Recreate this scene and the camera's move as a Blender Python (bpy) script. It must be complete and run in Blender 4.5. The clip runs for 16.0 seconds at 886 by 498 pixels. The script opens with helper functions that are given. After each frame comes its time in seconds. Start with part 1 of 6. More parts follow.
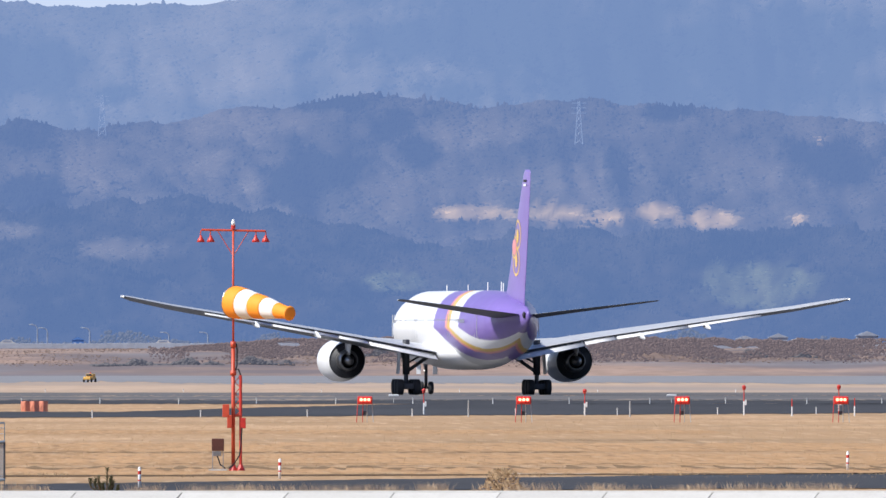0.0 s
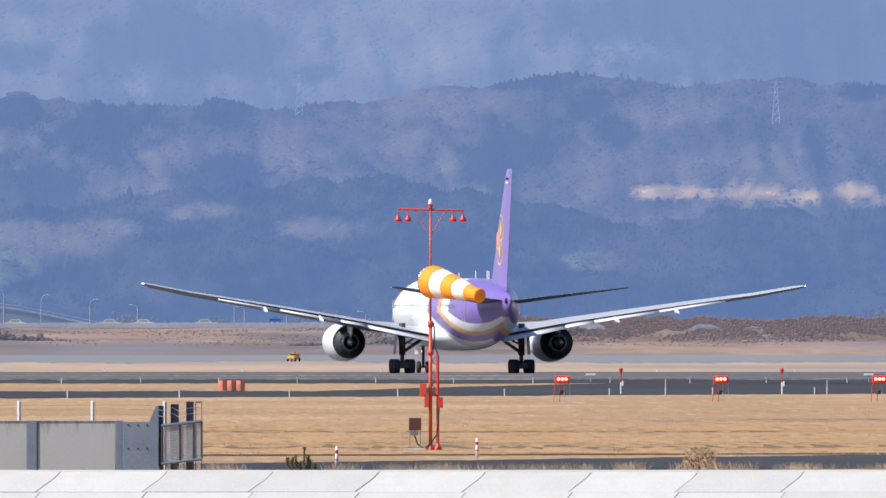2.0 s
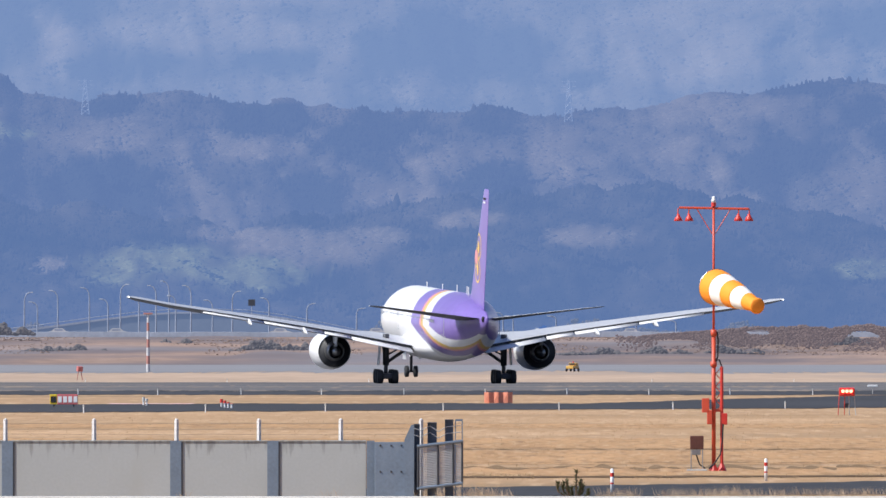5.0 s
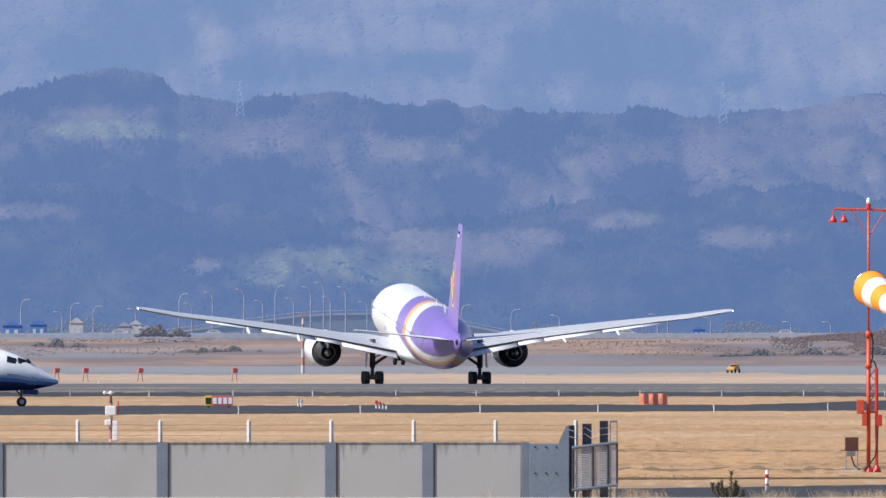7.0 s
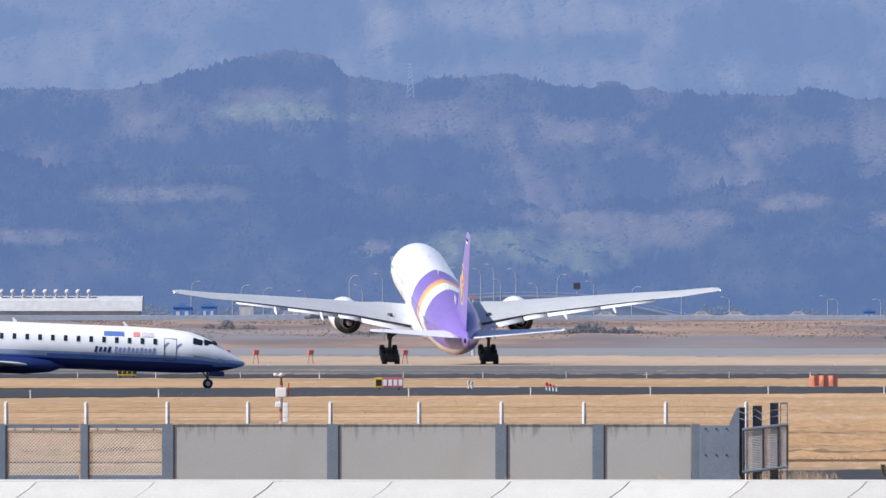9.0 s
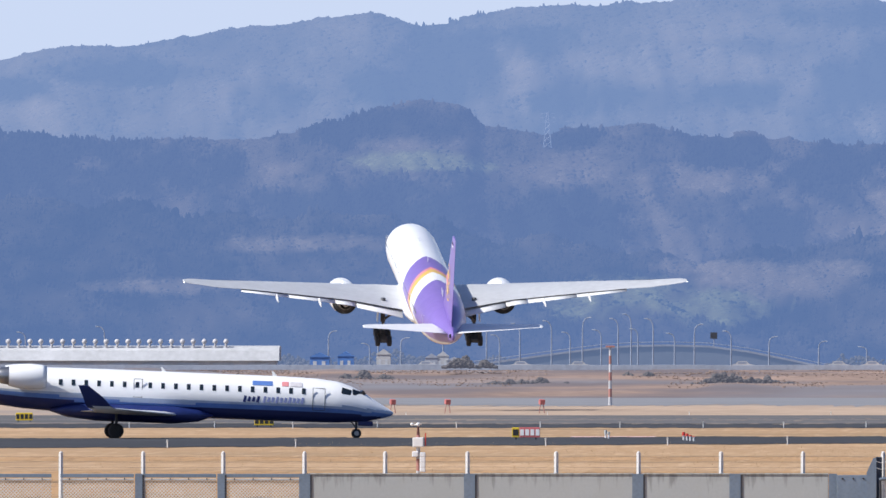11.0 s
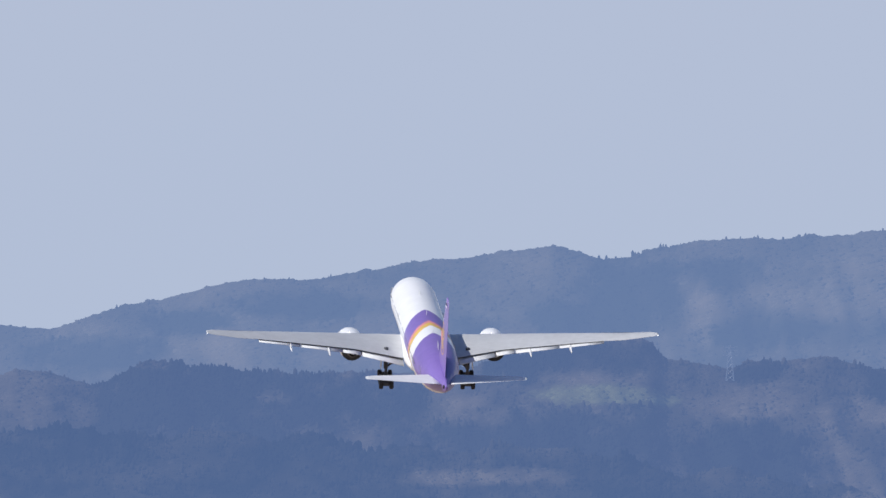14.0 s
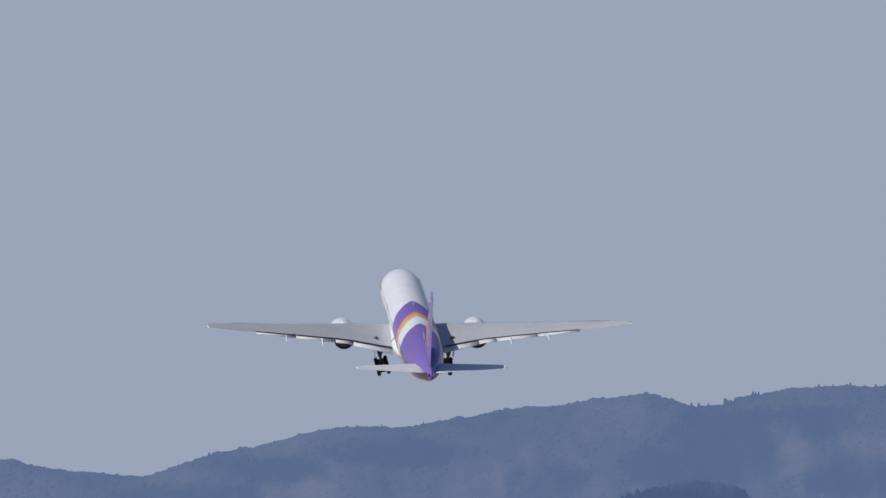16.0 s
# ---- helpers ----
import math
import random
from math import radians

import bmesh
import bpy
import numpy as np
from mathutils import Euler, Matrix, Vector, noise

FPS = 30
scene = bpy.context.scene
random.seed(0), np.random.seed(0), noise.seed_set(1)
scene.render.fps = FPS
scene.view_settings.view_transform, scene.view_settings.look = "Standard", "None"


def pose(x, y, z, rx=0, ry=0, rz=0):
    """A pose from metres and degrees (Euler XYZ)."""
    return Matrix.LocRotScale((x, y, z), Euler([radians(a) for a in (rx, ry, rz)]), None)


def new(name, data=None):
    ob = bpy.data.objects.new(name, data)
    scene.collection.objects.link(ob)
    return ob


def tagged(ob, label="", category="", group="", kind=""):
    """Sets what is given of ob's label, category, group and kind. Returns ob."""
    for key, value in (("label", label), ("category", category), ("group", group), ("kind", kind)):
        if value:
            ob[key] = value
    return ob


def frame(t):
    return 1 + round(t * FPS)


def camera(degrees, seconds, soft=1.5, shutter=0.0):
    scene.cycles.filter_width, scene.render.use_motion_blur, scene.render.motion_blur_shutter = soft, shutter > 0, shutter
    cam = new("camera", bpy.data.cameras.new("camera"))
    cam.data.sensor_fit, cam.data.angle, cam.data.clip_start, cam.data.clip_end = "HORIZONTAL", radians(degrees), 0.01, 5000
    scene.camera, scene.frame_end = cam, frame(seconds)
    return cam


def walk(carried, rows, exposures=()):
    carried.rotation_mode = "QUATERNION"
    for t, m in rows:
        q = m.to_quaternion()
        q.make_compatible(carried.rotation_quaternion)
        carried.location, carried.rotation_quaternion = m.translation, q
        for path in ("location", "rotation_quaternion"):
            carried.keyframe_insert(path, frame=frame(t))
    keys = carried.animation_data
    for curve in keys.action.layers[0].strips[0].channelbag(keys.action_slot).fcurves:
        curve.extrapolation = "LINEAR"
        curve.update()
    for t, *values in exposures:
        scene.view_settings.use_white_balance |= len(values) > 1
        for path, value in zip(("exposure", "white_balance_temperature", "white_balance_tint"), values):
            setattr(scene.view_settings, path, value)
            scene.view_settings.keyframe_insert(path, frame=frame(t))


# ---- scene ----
LENS = 35300.0          # focal length over picture unit
EYE = 4.1               # height of the eye over the field


def aim(t, c, up, y):
    """One row of the camera's path: turn and tilt as small angles."""
    return t, pose(0, y, EYE, 90 + math.degrees(math.atan((up - 441) / LENS)), 0, -math.degrees(math.atan(c / LENS)))


cam = camera(2 * math.degrees(math.atan(784 / LENS)), 16.0)
walk(cam, [aim(*r) for r in (
    (0, 643, 610, -55), (0.5, 579, 607, -55), (1, 510, 605.6, -55), (1.5, 412, 596.4, -55), (2, 294, 573.4, -55),
    (2.5, 165.4, 552, -55), (2.9, 86, 547, -55), (3, 75, 547, -54), (3.5, 28, 553.5, -37), (4, -41, 584.5, -19),
    (4.2, -69, 585.5, -12), (4.6, -126, 587.5, -2), (4.9, -168, 589, 0), (6.3, -352, 597, 0), (6.5, -375, 597, 0), (7, -456, 592, 0),
    (7.5, -521.5, 566, 0), (8, -581.5, 554, 0), (8.5, -680.5, 556, 0), (9, -757.5, 560, 0), (9.2, -772.5, 562, 0),
    (11.3, -1042.5, 692, 0), (11.5, -1069.5, 727, 0), (12, -1137.5, 802, 0), (12.5, -1196.5, 867, 0), (13, -1238.5, 924, 0),
    (13.5, -1271.5, 991, 0), (14, -1323.5, 1061, 0), (14.5, -1359.5, 1129, 0), (15, -1380.5, 1202, 0), (15.5, -1426.5, 1265, 0),
    (16, -1487.5, 1322, 0))],
    exposures=((0, 0.24), (9.2, 0.23), (11.3, 0.18), (12.5, 0.04), (14.5, -0.37), (16, -0.71)))

# ---- light ----
SUN_FROM = Vector((-0.67, -0.27, 0.69)).normalized()
sun_data = bpy.data.lights.new("sun", "SUN")
sun_data.energy, sun_data.angle, sun_data.color = 5.0, radians(0.5), (1.0, 0.965, 0.90)
sun = new("sun", sun_data)
sun.rotation_euler = (-SUN_FROM).to_track_quat("-Z", "Y").to_euler()
world = bpy.data.worlds.new("world")
scene.world = world
world.use_nodes = True
wn, wl = world.node_tree.nodes, world.node_tree.links
wn.clear()
sky = wn.new("ShaderNodeTexSky")
sky.sky_type, sky.sun_disc = "NISHITA", False
sky.sun_elevation = math.asin(SUN_FROM.z)
sky.sun_rotation = math.atan2(SUN_FROM.x, SUN_FROM.y)
sky.altitude, sky.air_density, sky.dust_density, sky.ozone_density = 10, 1.0, 1.0, 1.0
tint = wn.new("ShaderNodeMixRGB")
tint.blend_type, tint.inputs[0].default_value, tint.inputs[2].default_value = "MULTIPLY", 1.0, (0.92, 1.02, 1.34, 1)
wbg = wn.new("ShaderNodeBackground")
wbg.inputs[1].default_value = 0.078
wout = wn.new("ShaderNodeOutputWorld")
wl.new(sky.outputs[0], tint.inputs[1])
wl.new(tint.outputs[0], wbg.inputs[0])
wl.new(wbg.outputs[0], wout.inputs[0])
# ---- materials ----


def material(name, color, rough=0.6, metal=0.0, dark=0.8, light=1.15, grain=6.0, stain=0.6, bump=0.0, island=0.0, glow=0.0, glow_color=None,
             stretch=(1, 1, 1), coat=0.0, obj=0.0, spec=0.5):
    """Principled surface with two scales of variation in object space, optional bump and random tone per island or object."""
    m = bpy.data.materials.new(name)
    m.use_nodes = True
    n, l = m.node_tree.nodes, m.node_tree.links
    b = n["Principled BSDF"]
    b.inputs["Roughness"].default_value, b.inputs["Metallic"].default_value = rough, metal
    b.inputs["Coat Weight"].default_value = coat
    b.inputs["Specular IOR Level"].default_value = spec
    tc, mp = n.new("ShaderNodeTexCoord"), n.new("ShaderNodeMapping")
    mp.inputs["Scale"].default_value = stretch
    l.new(tc.outputs["Object"], mp.inputs[0])
    fine, broad = n.new("ShaderNodeTexNoise"), n.new("ShaderNodeTexNoise")
    fine.inputs["Scale"].default_value, fine.inputs["Detail"].default_value = grain, 4
    broad.inputs["Scale"].default_value, broad.inputs["Detail"].default_value = stain, 3
    l.new(mp.outputs[0], fine.inputs["Vector"])
    l.new(mp.outputs[0], broad.inputs["Vector"])
    add = n.new("ShaderNodeMath")
    add.operation = "ADD"
    l.new(fine.outputs[0], add.inputs[0])
    l.new(broad.outputs[0], add.inputs[1])
    last = add
    for strength, kind in ((island, "island"), (obj, "obj")):
        if strength:
            src = n.new("ShaderNodeNewGeometry" if kind == "island" else "ShaderNodeObjectInfo")
            mul, plus = n.new("ShaderNodeMath"), n.new("ShaderNodeMath")
            mul.operation, mul.inputs[1].default_value = "MULTIPLY_ADD", strength
            mul.inputs[2].default_value = -strength / 2
            plus.operation = "ADD"
            l.new(src.outputs["Random Per Island" if kind == "island" else "Random"], mul.inputs[0])
            l.new(last.outputs[0], plus.inputs[0])
            l.new(mul.outputs[0], plus.inputs[1])
            last = plus
    rng = n.new("ShaderNodeMapRange")
    rng.inputs["From Min"].default_value, rng.inputs["From Max"].default_value = 0.6, 1.4
    l.new(last.outputs[0], rng.inputs["Value"])
    ramp = n.new("ShaderNodeMixRGB")
    ramp.inputs[1].default_value = (*[min(1, c * dark) for c in color], 1)
    ramp.inputs[2].default_value = (*[min(1, c * light) for c in color], 1)
    l.new(rng.outputs[0], ramp.inputs[0])
    l.new(ramp.outputs[0], b.inputs["Base Color"])
    if bump:
        bp = n.new("ShaderNodeBump")
        bp.inputs["Strength"].default_value, bp.inputs["Distance"].default_value = bump, 0.02
        l.new(fine.outputs[0], bp.inputs["Height"])
        l.new(bp.outputs[0], b.inputs["Normal"])
    if glow:
        b.inputs["Emission Strength"].default_value = glow
        b.inputs["Emission Color"].default_value = (*(glow_color or color), 1)
    return m


def two_tone(m, other, scale, low, high, stretch=(1, 1, 1), lean=0.0):
    """Lays a second colour over a material in broad patches."""
    n, l = m.node_tree.nodes, m.node_tree.links
    b = n["Principled BSDF"]
    was = b.inputs["Base Color"].links[0].from_socket
    tc, mp, no = n.new("ShaderNodeTexCoord"), n.new("ShaderNodeMapping"), n.new("ShaderNodeTexNoise")
    mp.inputs["Scale"].default_value, mp.inputs["Rotation"].default_value = stretch, (0, lean, 0)
    no.inputs["Scale"].default_value, no.inputs["Detail"].default_value = scale, 5
    l.new(tc.outputs["Object"], mp.inputs[0])
    l.new(mp.outputs[0], no.inputs["Vector"])
    rng, mix = n.new("ShaderNodeMapRange"), n.new("ShaderNodeMixRGB")
    rng.inputs["From Min"].default_value, rng.inputs["From Max"].default_value = low, high
    l.new(no.outputs[0], rng.inputs["Value"])
    l.new(rng.outputs[0], mix.inputs[0])
    l.new(was, mix.inputs[1])
    mix.inputs[2].default_value = (*other, 1)
    l.new(mix.outputs[0], b.inputs["Base Color"])
    return m


def drips(m, color, top):
    """Dark drip stains that run down from a top edge."""
    n, l = m.node_tree.nodes, m.node_tree.links
    b = n["Principled BSDF"]
    was = b.inputs["Base Color"].links[0].from_socket
    geo, mp, no, sep = n.new("ShaderNodeNewGeometry"), n.new("ShaderNodeMapping"), n.new("ShaderNodeTexNoise"), n.new("ShaderNodeSeparateXYZ")
    mp.inputs["Scale"].default_value = (1, 1, .12)
    no.inputs["Scale"].default_value, no.inputs["Detail"].default_value = 9.0, 7
    mad, rng, mix = n.new("ShaderNodeMath"), n.new("ShaderNodeMapRange"), n.new("ShaderNodeMixRGB")
    mad.operation, mad.inputs[1].default_value = "MULTIPLY_ADD", .55
    rng.inputs["From Min"].default_value, rng.inputs["From Max"].default_value = .55 * top + .40, .55 * top + .60
    rng.inputs["To Max"].default_value = .6
    l.new(geo.outputs["Position"], mp.inputs[0])
    l.new(geo.outputs["Position"], sep.inputs[0])
    l.new(mp.outputs[0], no.inputs["Vector"])
    l.new(sep.outputs["Z"], mad.inputs[0])
    l.new(no.outputs[0], mad.inputs[2])
    l.new(mad.outputs[0], rng.inputs["Value"])
    l.new(rng.outputs[0], mix.inputs[0])
    l.new(was, mix.inputs[1])
    mix.inputs[2].default_value = (*color, 1)
    l.new(mix.outputs[0], b.inputs["Base Color"])
    return m


GRASS = two_tone(two_tone(two_tone(two_tone(material("dry_grass", (0.452, 0.302, 0.180), 0.9, spec=0.08, dark=0.72, light=1.25, grain=0.9, stain=0.06, stretch=(1, 0.25, 1)),
                 (0.285, 0.198, 0.120), 0.05, 0.47, 0.66, (0.5, 0.35, 1)), (0.39, 0.255, 0.145), 0.011, 0.46, 0.62, (0.6, 1, 1)),
                 (0.36, 0.225, 0.118), 2.6, 0.48, 0.74, (1, 0.035, 1)), (0.53, 0.37, 0.235), 1.3, 0.54, 0.76, (1, 0.03, 1))
NEARGRASS = two_tone(two_tone(material("brown_dry_grass", (0.425, 0.260, 0.135), 0.9, spec=0.08, dark=0.75, light=1.22, grain=3.5, stain=0.3, stretch=(1, 0.04, 1)),
                     (0.25, 0.158, 0.09), 1.4, 0.52, 0.72, (1, 0.05, 1)), (0.47, 0.32, 0.19), 3.0, 0.52, 0.72, (1, 0.03, 1))
TUFT = material("dry_grass_blade", (0.44, 0.305, 0.17), 0.9, dark=0.7, light=1.3, island=0.7)
DITCH = material("ditch_soil", (0.15, 0.10, 0.06), 0.95, spec=0.08, dark=0.6, light=1.4, grain=3, stain=0.4)
TRACK = material("worn_grass", (0.21, 0.14, 0.08), 0.95, spec=0.08, dark=0.7, light=1.3, grain=1.5, stain=0.2)
ASPHALT = material("asphalt", (0.056, 0.058, 0.065), 0.95, spec=0.08, dark=0.7, light=1.25, grain=2.0, stain=0.05, stretch=(1, 0.2, 1))
RUNWAY = two_tone(material("runway_asphalt", (0.145, 0.14, 0.142), 0.95, spec=0.08, dark=0.8, light=1.2, grain=1.0, stain=0.03, stretch=(1, 0.3, 1)),
                  (0.085, 0.085, 0.09), 0.012, 0.5, 0.6, (0.3, 2.5, 1))
MARK = two_tone(material("worn_marking", (0.62, 0.34, 0.33), 0.8, spec=0.1, grain=4, stain=0.8), (0.70, 0.64, 0.60), 1.5, 0.5, 0.6)
DUST = material("dusty_asphalt", (0.24, 0.20, 0.165), 0.95, spec=0.08, grain=1, stain=0.05, stretch=(1, 0.2, 1))
FARWATER = material("far_marsh", (0.222, 0.224, 0.238), 0.8, spec=0.08, dark=0.85, light=1.15, grain=0.3, stain=0.02)
BRUSH = two_tone(two_tone(material("brush_bank", (0.30, 0.215, 0.175), 0.95, spec=0.08, dark=0.7, light=1.3, grain=0.3, stain=0.03, stretch=(1, 0.5, 4)), (0.165, 0.14, 0.145), 0.05, 0.42, 0.58, (0.35, 0.25, 9)),
                 (0.21, 0.205, 0.225), 0.02, 0.5, 0.66, (0.5, 0.4, 12))
FARGRASS = two_tone(material("far_dry_grass", (0.42, 0.315, 0.235), 0.95, spec=0.08, dark=0.8, light=1.2, grain=0.3, stain=0.02, stretch=(1, 0.1, 1)), (0.30, 0.25, 0.22), 0.02, 0.48, 0.66, (0.5, 0.12, 1))
CONCRETE = drips(two_tone(material("wall_concrete", (0.372, 0.393, 0.396), 0.85, dark=0.93, light=1.06, grain=14, stain=0.6, bump=0.04),
                          (0.355, 0.37, 0.362), 0.9, 0.5, 0.8, (1.6, 1.6, 0.6)), (0.15, 0.155, 0.145), 1.5)
SLAB = two_tone(material("slab_concrete", (0.545, 0.53, 0.495), 0.85, dark=0.88, light=1.08, grain=12, stain=0.9, bump=0.3, obj=0.5),
                (0.50, 0.48, 0.44), 1.1, 0.55, 0.8)
JOINT = material("joint_filler", (0.27, 0.255, 0.235), 0.9)
STEEL = material("galvanised_steel", (0.175, 0.225, 0.29), 0.5, 0.3, grain=14, stain=2, obj=0.3)
POSTW = material("pale_post", (0.62, 0.61, 0.60), 0.8, dark=0.85, light=1.05, grain=14, stain=2)
RUSTY = material("rusty_wire", (0.20, 0.16, 0.13), 0.7)
# darker copy of the steel, painting in shade inside the open channels
STEEL_SHADE = material("shaded_steel", (0.075, 0.10, 0.145), 0.55, 0.2, grain=14, stain=2)
POST = material("post_concrete", (0.46, 0.455, 0.44), 0.8, grain=14, stain=2)
WIRE = material("wire", (0.50, 0.51, 0.52), 0.5, 0.2)
ORANGE = material("orange_paint", (0.56, 0.075, 0.035), 0.45, dark=0.85, light=1.1, grain=5, stain=1)
FABRIC_O = material("orange_fabric", (0.95, 0.30, 0.02), 0.7, dark=0.92, light=1.05, grain=18, stain=2)
FABRIC_W = material("white_fabric", (0.82, 0.80, 0.77), 0.7, dark=0.92, light=1.05, grain=18, stain=2)
# reds and white with distance haze mixed into the base colour
HAZERED = material("hazed_red_paint", (0.40, 0.18, 0.15), 0.6, grain=3, stain=0.5)
FLAGRED = material("hazed_box_red", (0.48, 0.15, 0.14), 0.6, grain=3, stain=0.5)
HAZEWHITE = material("hazed_white_paint", (0.52, 0.51, 0.52), 0.6, grain=3, stain=0.5)
RED = material("red_paint", (0.55, 0.035, 0.025), 0.45, grain=8, stain=2)
REDLAMP = material("red_lamp_glass", (0.9, 0.1, 0.03), 0.3, glow=5.0, glow_color=(1.0, 0.22, 0.14))
WHITE = material("white_paint", (0.80, 0.80, 0.80), 0.3, dark=0.94, light=1.03, grain=3, stain=0.5)
BROWN = material("brown_enamel", (0.10, 0.035, 0.025), 0.45, grain=8, stain=2)
BLACK = material("black_rubber", (0.017, 0.018, 0.022), 0.75, grain=6, stain=2)
YELLOW = material("yellow_paint", (0.60, 0.36, 0.08), 0.5, grain=6, stain=2)
PLANE_W = material("aircraft_white", (0.87, 0.875, 0.885), 0.28, dark=0.93, light=1.03, grain=1.5, stain=0.25, coat=0.3)
PLANE_P = material("aircraft_purple", (0.205, 0.138, 0.42), 0.32, dark=0.9, light=1.08, grain=1.5, stain=0.3, coat=0.1)
PLANE_G = material("aircraft_gold", (0.70, 0.46, 0.10), 0.35, grain=1.5, stain=0.3)
PLANE_K = material("aircraft_pink", (0.72, 0.27, 0.28), 0.35, grain=1.5, stain=0.3)
WING = material("wing_grey", (0.53, 0.54, 0.555), 0.35, 0.1, dark=0.88, light=1.06, grain=1.2, stain=0.3)
# darker greys that imitate shade on tailplane and wing undersides
UNDER_SHADE = material("underside_shade_grey", (0.11, 0.118, 0.135), 0.5, dark=0.88, light=1.08, grain=1.2, stain=0.3)
UNDER_SHADE_W = material("wing_underside_shade_grey", (0.23, 0.245, 0.275), 0.45, dark=0.88, light=1.08, grain=1.2, stain=0.3)
WING_L = material("flap_white", (0.72, 0.73, 0.745), 0.38, dark=0.9, light=1.05, grain=1.2, stain=0.3)
DARKMETAL = material("dark_metal", (0.045, 0.048, 0.058), 0.6, 0.1, grain=5, stain=1)
METAL = material("bare_metal", (0.35, 0.35, 0.36), 0.35, 0.9, grain=5, stain=1)
GEAR = material("gear_steel", (0.058, 0.062, 0.074), 0.5, 0.3, grain=8, stain=2)
NAVY = material("navy_paint", (0.010, 0.022, 0.12), 0.45, grain=2, stain=0.3)
BLUE = material("blue_paint", (0.10, 0.20, 0.50), 0.3, grain=2, stain=0.3)
SOFTBLUE = material("pale_blue_paint", (0.38, 0.46, 0.60), 0.3, grain=2, stain=0.3)
PANE = material("cabin_glass", (0.30, 0.31, 0.34), 0.15, grain=2, stain=0.5)
GLASS = material("dark_glass", (0.02, 0.03, 0.04), 0.08, grain=2, stain=0.5)
NEEDLE = material("pine_needles", (0.070, 0.075, 0.028), 0.8, island=0.6)
BARK = material("bark", (0.12, 0.08, 0.05), 0.9, grain=20)
DRYTALL = material("tall_grass_blade", (0.48, 0.37, 0.25), 0.9, island=0.7)
SCRUB = material("dry_scrub", (0.50, 0.36, 0.21), 0.9, island=0.8)
# faint blue-grey emission paints distance haze over the far bushes
HAZED_BUSH = material("hazed_bush", (0.085, 0.078, 0.075), 0.95, spec=.03, dark=.92, light=1.08, island=0.2, grain=0.5, stain=0.05, glow=1.0, glow_color=(0.050, 0.056, 0.080))
POLE = material("pole_grey", (0.42, 0.46, 0.52), 0.5)


def hill_material(name, haze_glow):
    """Wooded slope: the tree's own colour with sun coming through the twigs, plus haze painted in as blue emission."""
    m = bpy.data.materials.new(name)
    m.use_nodes = True
    n, l = m.node_tree.nodes, m.node_tree.links
    n.clear()
    out, both, soft = n.new("ShaderNodeOutputMaterial"), n.new("ShaderNodeAddShader"), n.new("ShaderNodeMixShader")
    dif, thin, em = n.new("ShaderNodeBsdfDiffuse"), n.new("ShaderNodeBsdfTranslucent"), n.new("ShaderNodeEmission")
    col, geo, tc, no = n.new("ShaderNodeAttribute"), n.new("ShaderNodeNewGeometry"), n.new("ShaderNodeTexCoord"), n.new("ShaderNodeTexNoise")
    add, rng, mul = n.new("ShaderNodeMath"), n.new("ShaderNodeMapRange"), n.new("ShaderNodeMixRGB")
    col.attribute_name = "leaf"
    no.inputs["Scale"].default_value, no.inputs["Detail"].default_value = 0.35, 3
    add.operation, mul.blend_type, mul.inputs[0].default_value = "ADD", "MULTIPLY", 1.0
    rng.inputs["From Min"].default_value, rng.inputs["From Max"].default_value = 0.3, 1.7
    rng.inputs["To Min"].default_value, rng.inputs["To Max"].default_value = 0.8, 1.2
    soft.inputs[0].default_value = 0.5
    # twigs scatter light softly: the canopy takes its light mostly by the lie of the slope
    fluff, lift, lie = n.new("ShaderNodeVectorMath"), n.new("ShaderNodeVectorMath"), n.new("ShaderNodeAttribute")
    fluff.operation, lift.operation, lie.attribute_name = "MULTIPLY_ADD", "NORMALIZE", "lie"
    fluff.inputs[1].default_value = (0.35,) * 3
    l.new(geo.outputs["Normal"], fluff.inputs[0])
    l.new(lie.outputs["Vector"], fluff.inputs[2])
    l.new(fluff.outputs[0], lift.inputs[0])
    l.new(lift.outputs[0], dif.inputs["Normal"])
    em.inputs[0].default_value, em.inputs[1].default_value = (*haze_glow, 1), 1.0
    l.new(tc.outputs["Object"], no.inputs["Vector"])
    l.new(no.outputs[0], add.inputs[0])
    l.new(geo.outputs["Random Per Island"], add.inputs[1])
    l.new(add.outputs[0], rng.inputs["Value"])
    l.new(col.outputs["Color"], mul.inputs[1])
    l.new(rng.outputs[0], mul.inputs[2])
    for sh, k in ((dif, 1), (thin, 2)):
        l.new(mul.outputs[0], sh.inputs["Color"])
        l.new(sh.outputs[0], soft.inputs[k])
    l.new(soft.outputs[0], both.inputs[0])
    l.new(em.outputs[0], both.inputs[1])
    l.new(both.outputs[0], out.inputs[0])
    return m


# distance haze painted into each range as its own blue glow
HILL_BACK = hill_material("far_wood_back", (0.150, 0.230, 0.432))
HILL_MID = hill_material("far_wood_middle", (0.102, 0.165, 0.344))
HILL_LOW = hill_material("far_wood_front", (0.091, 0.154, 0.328))


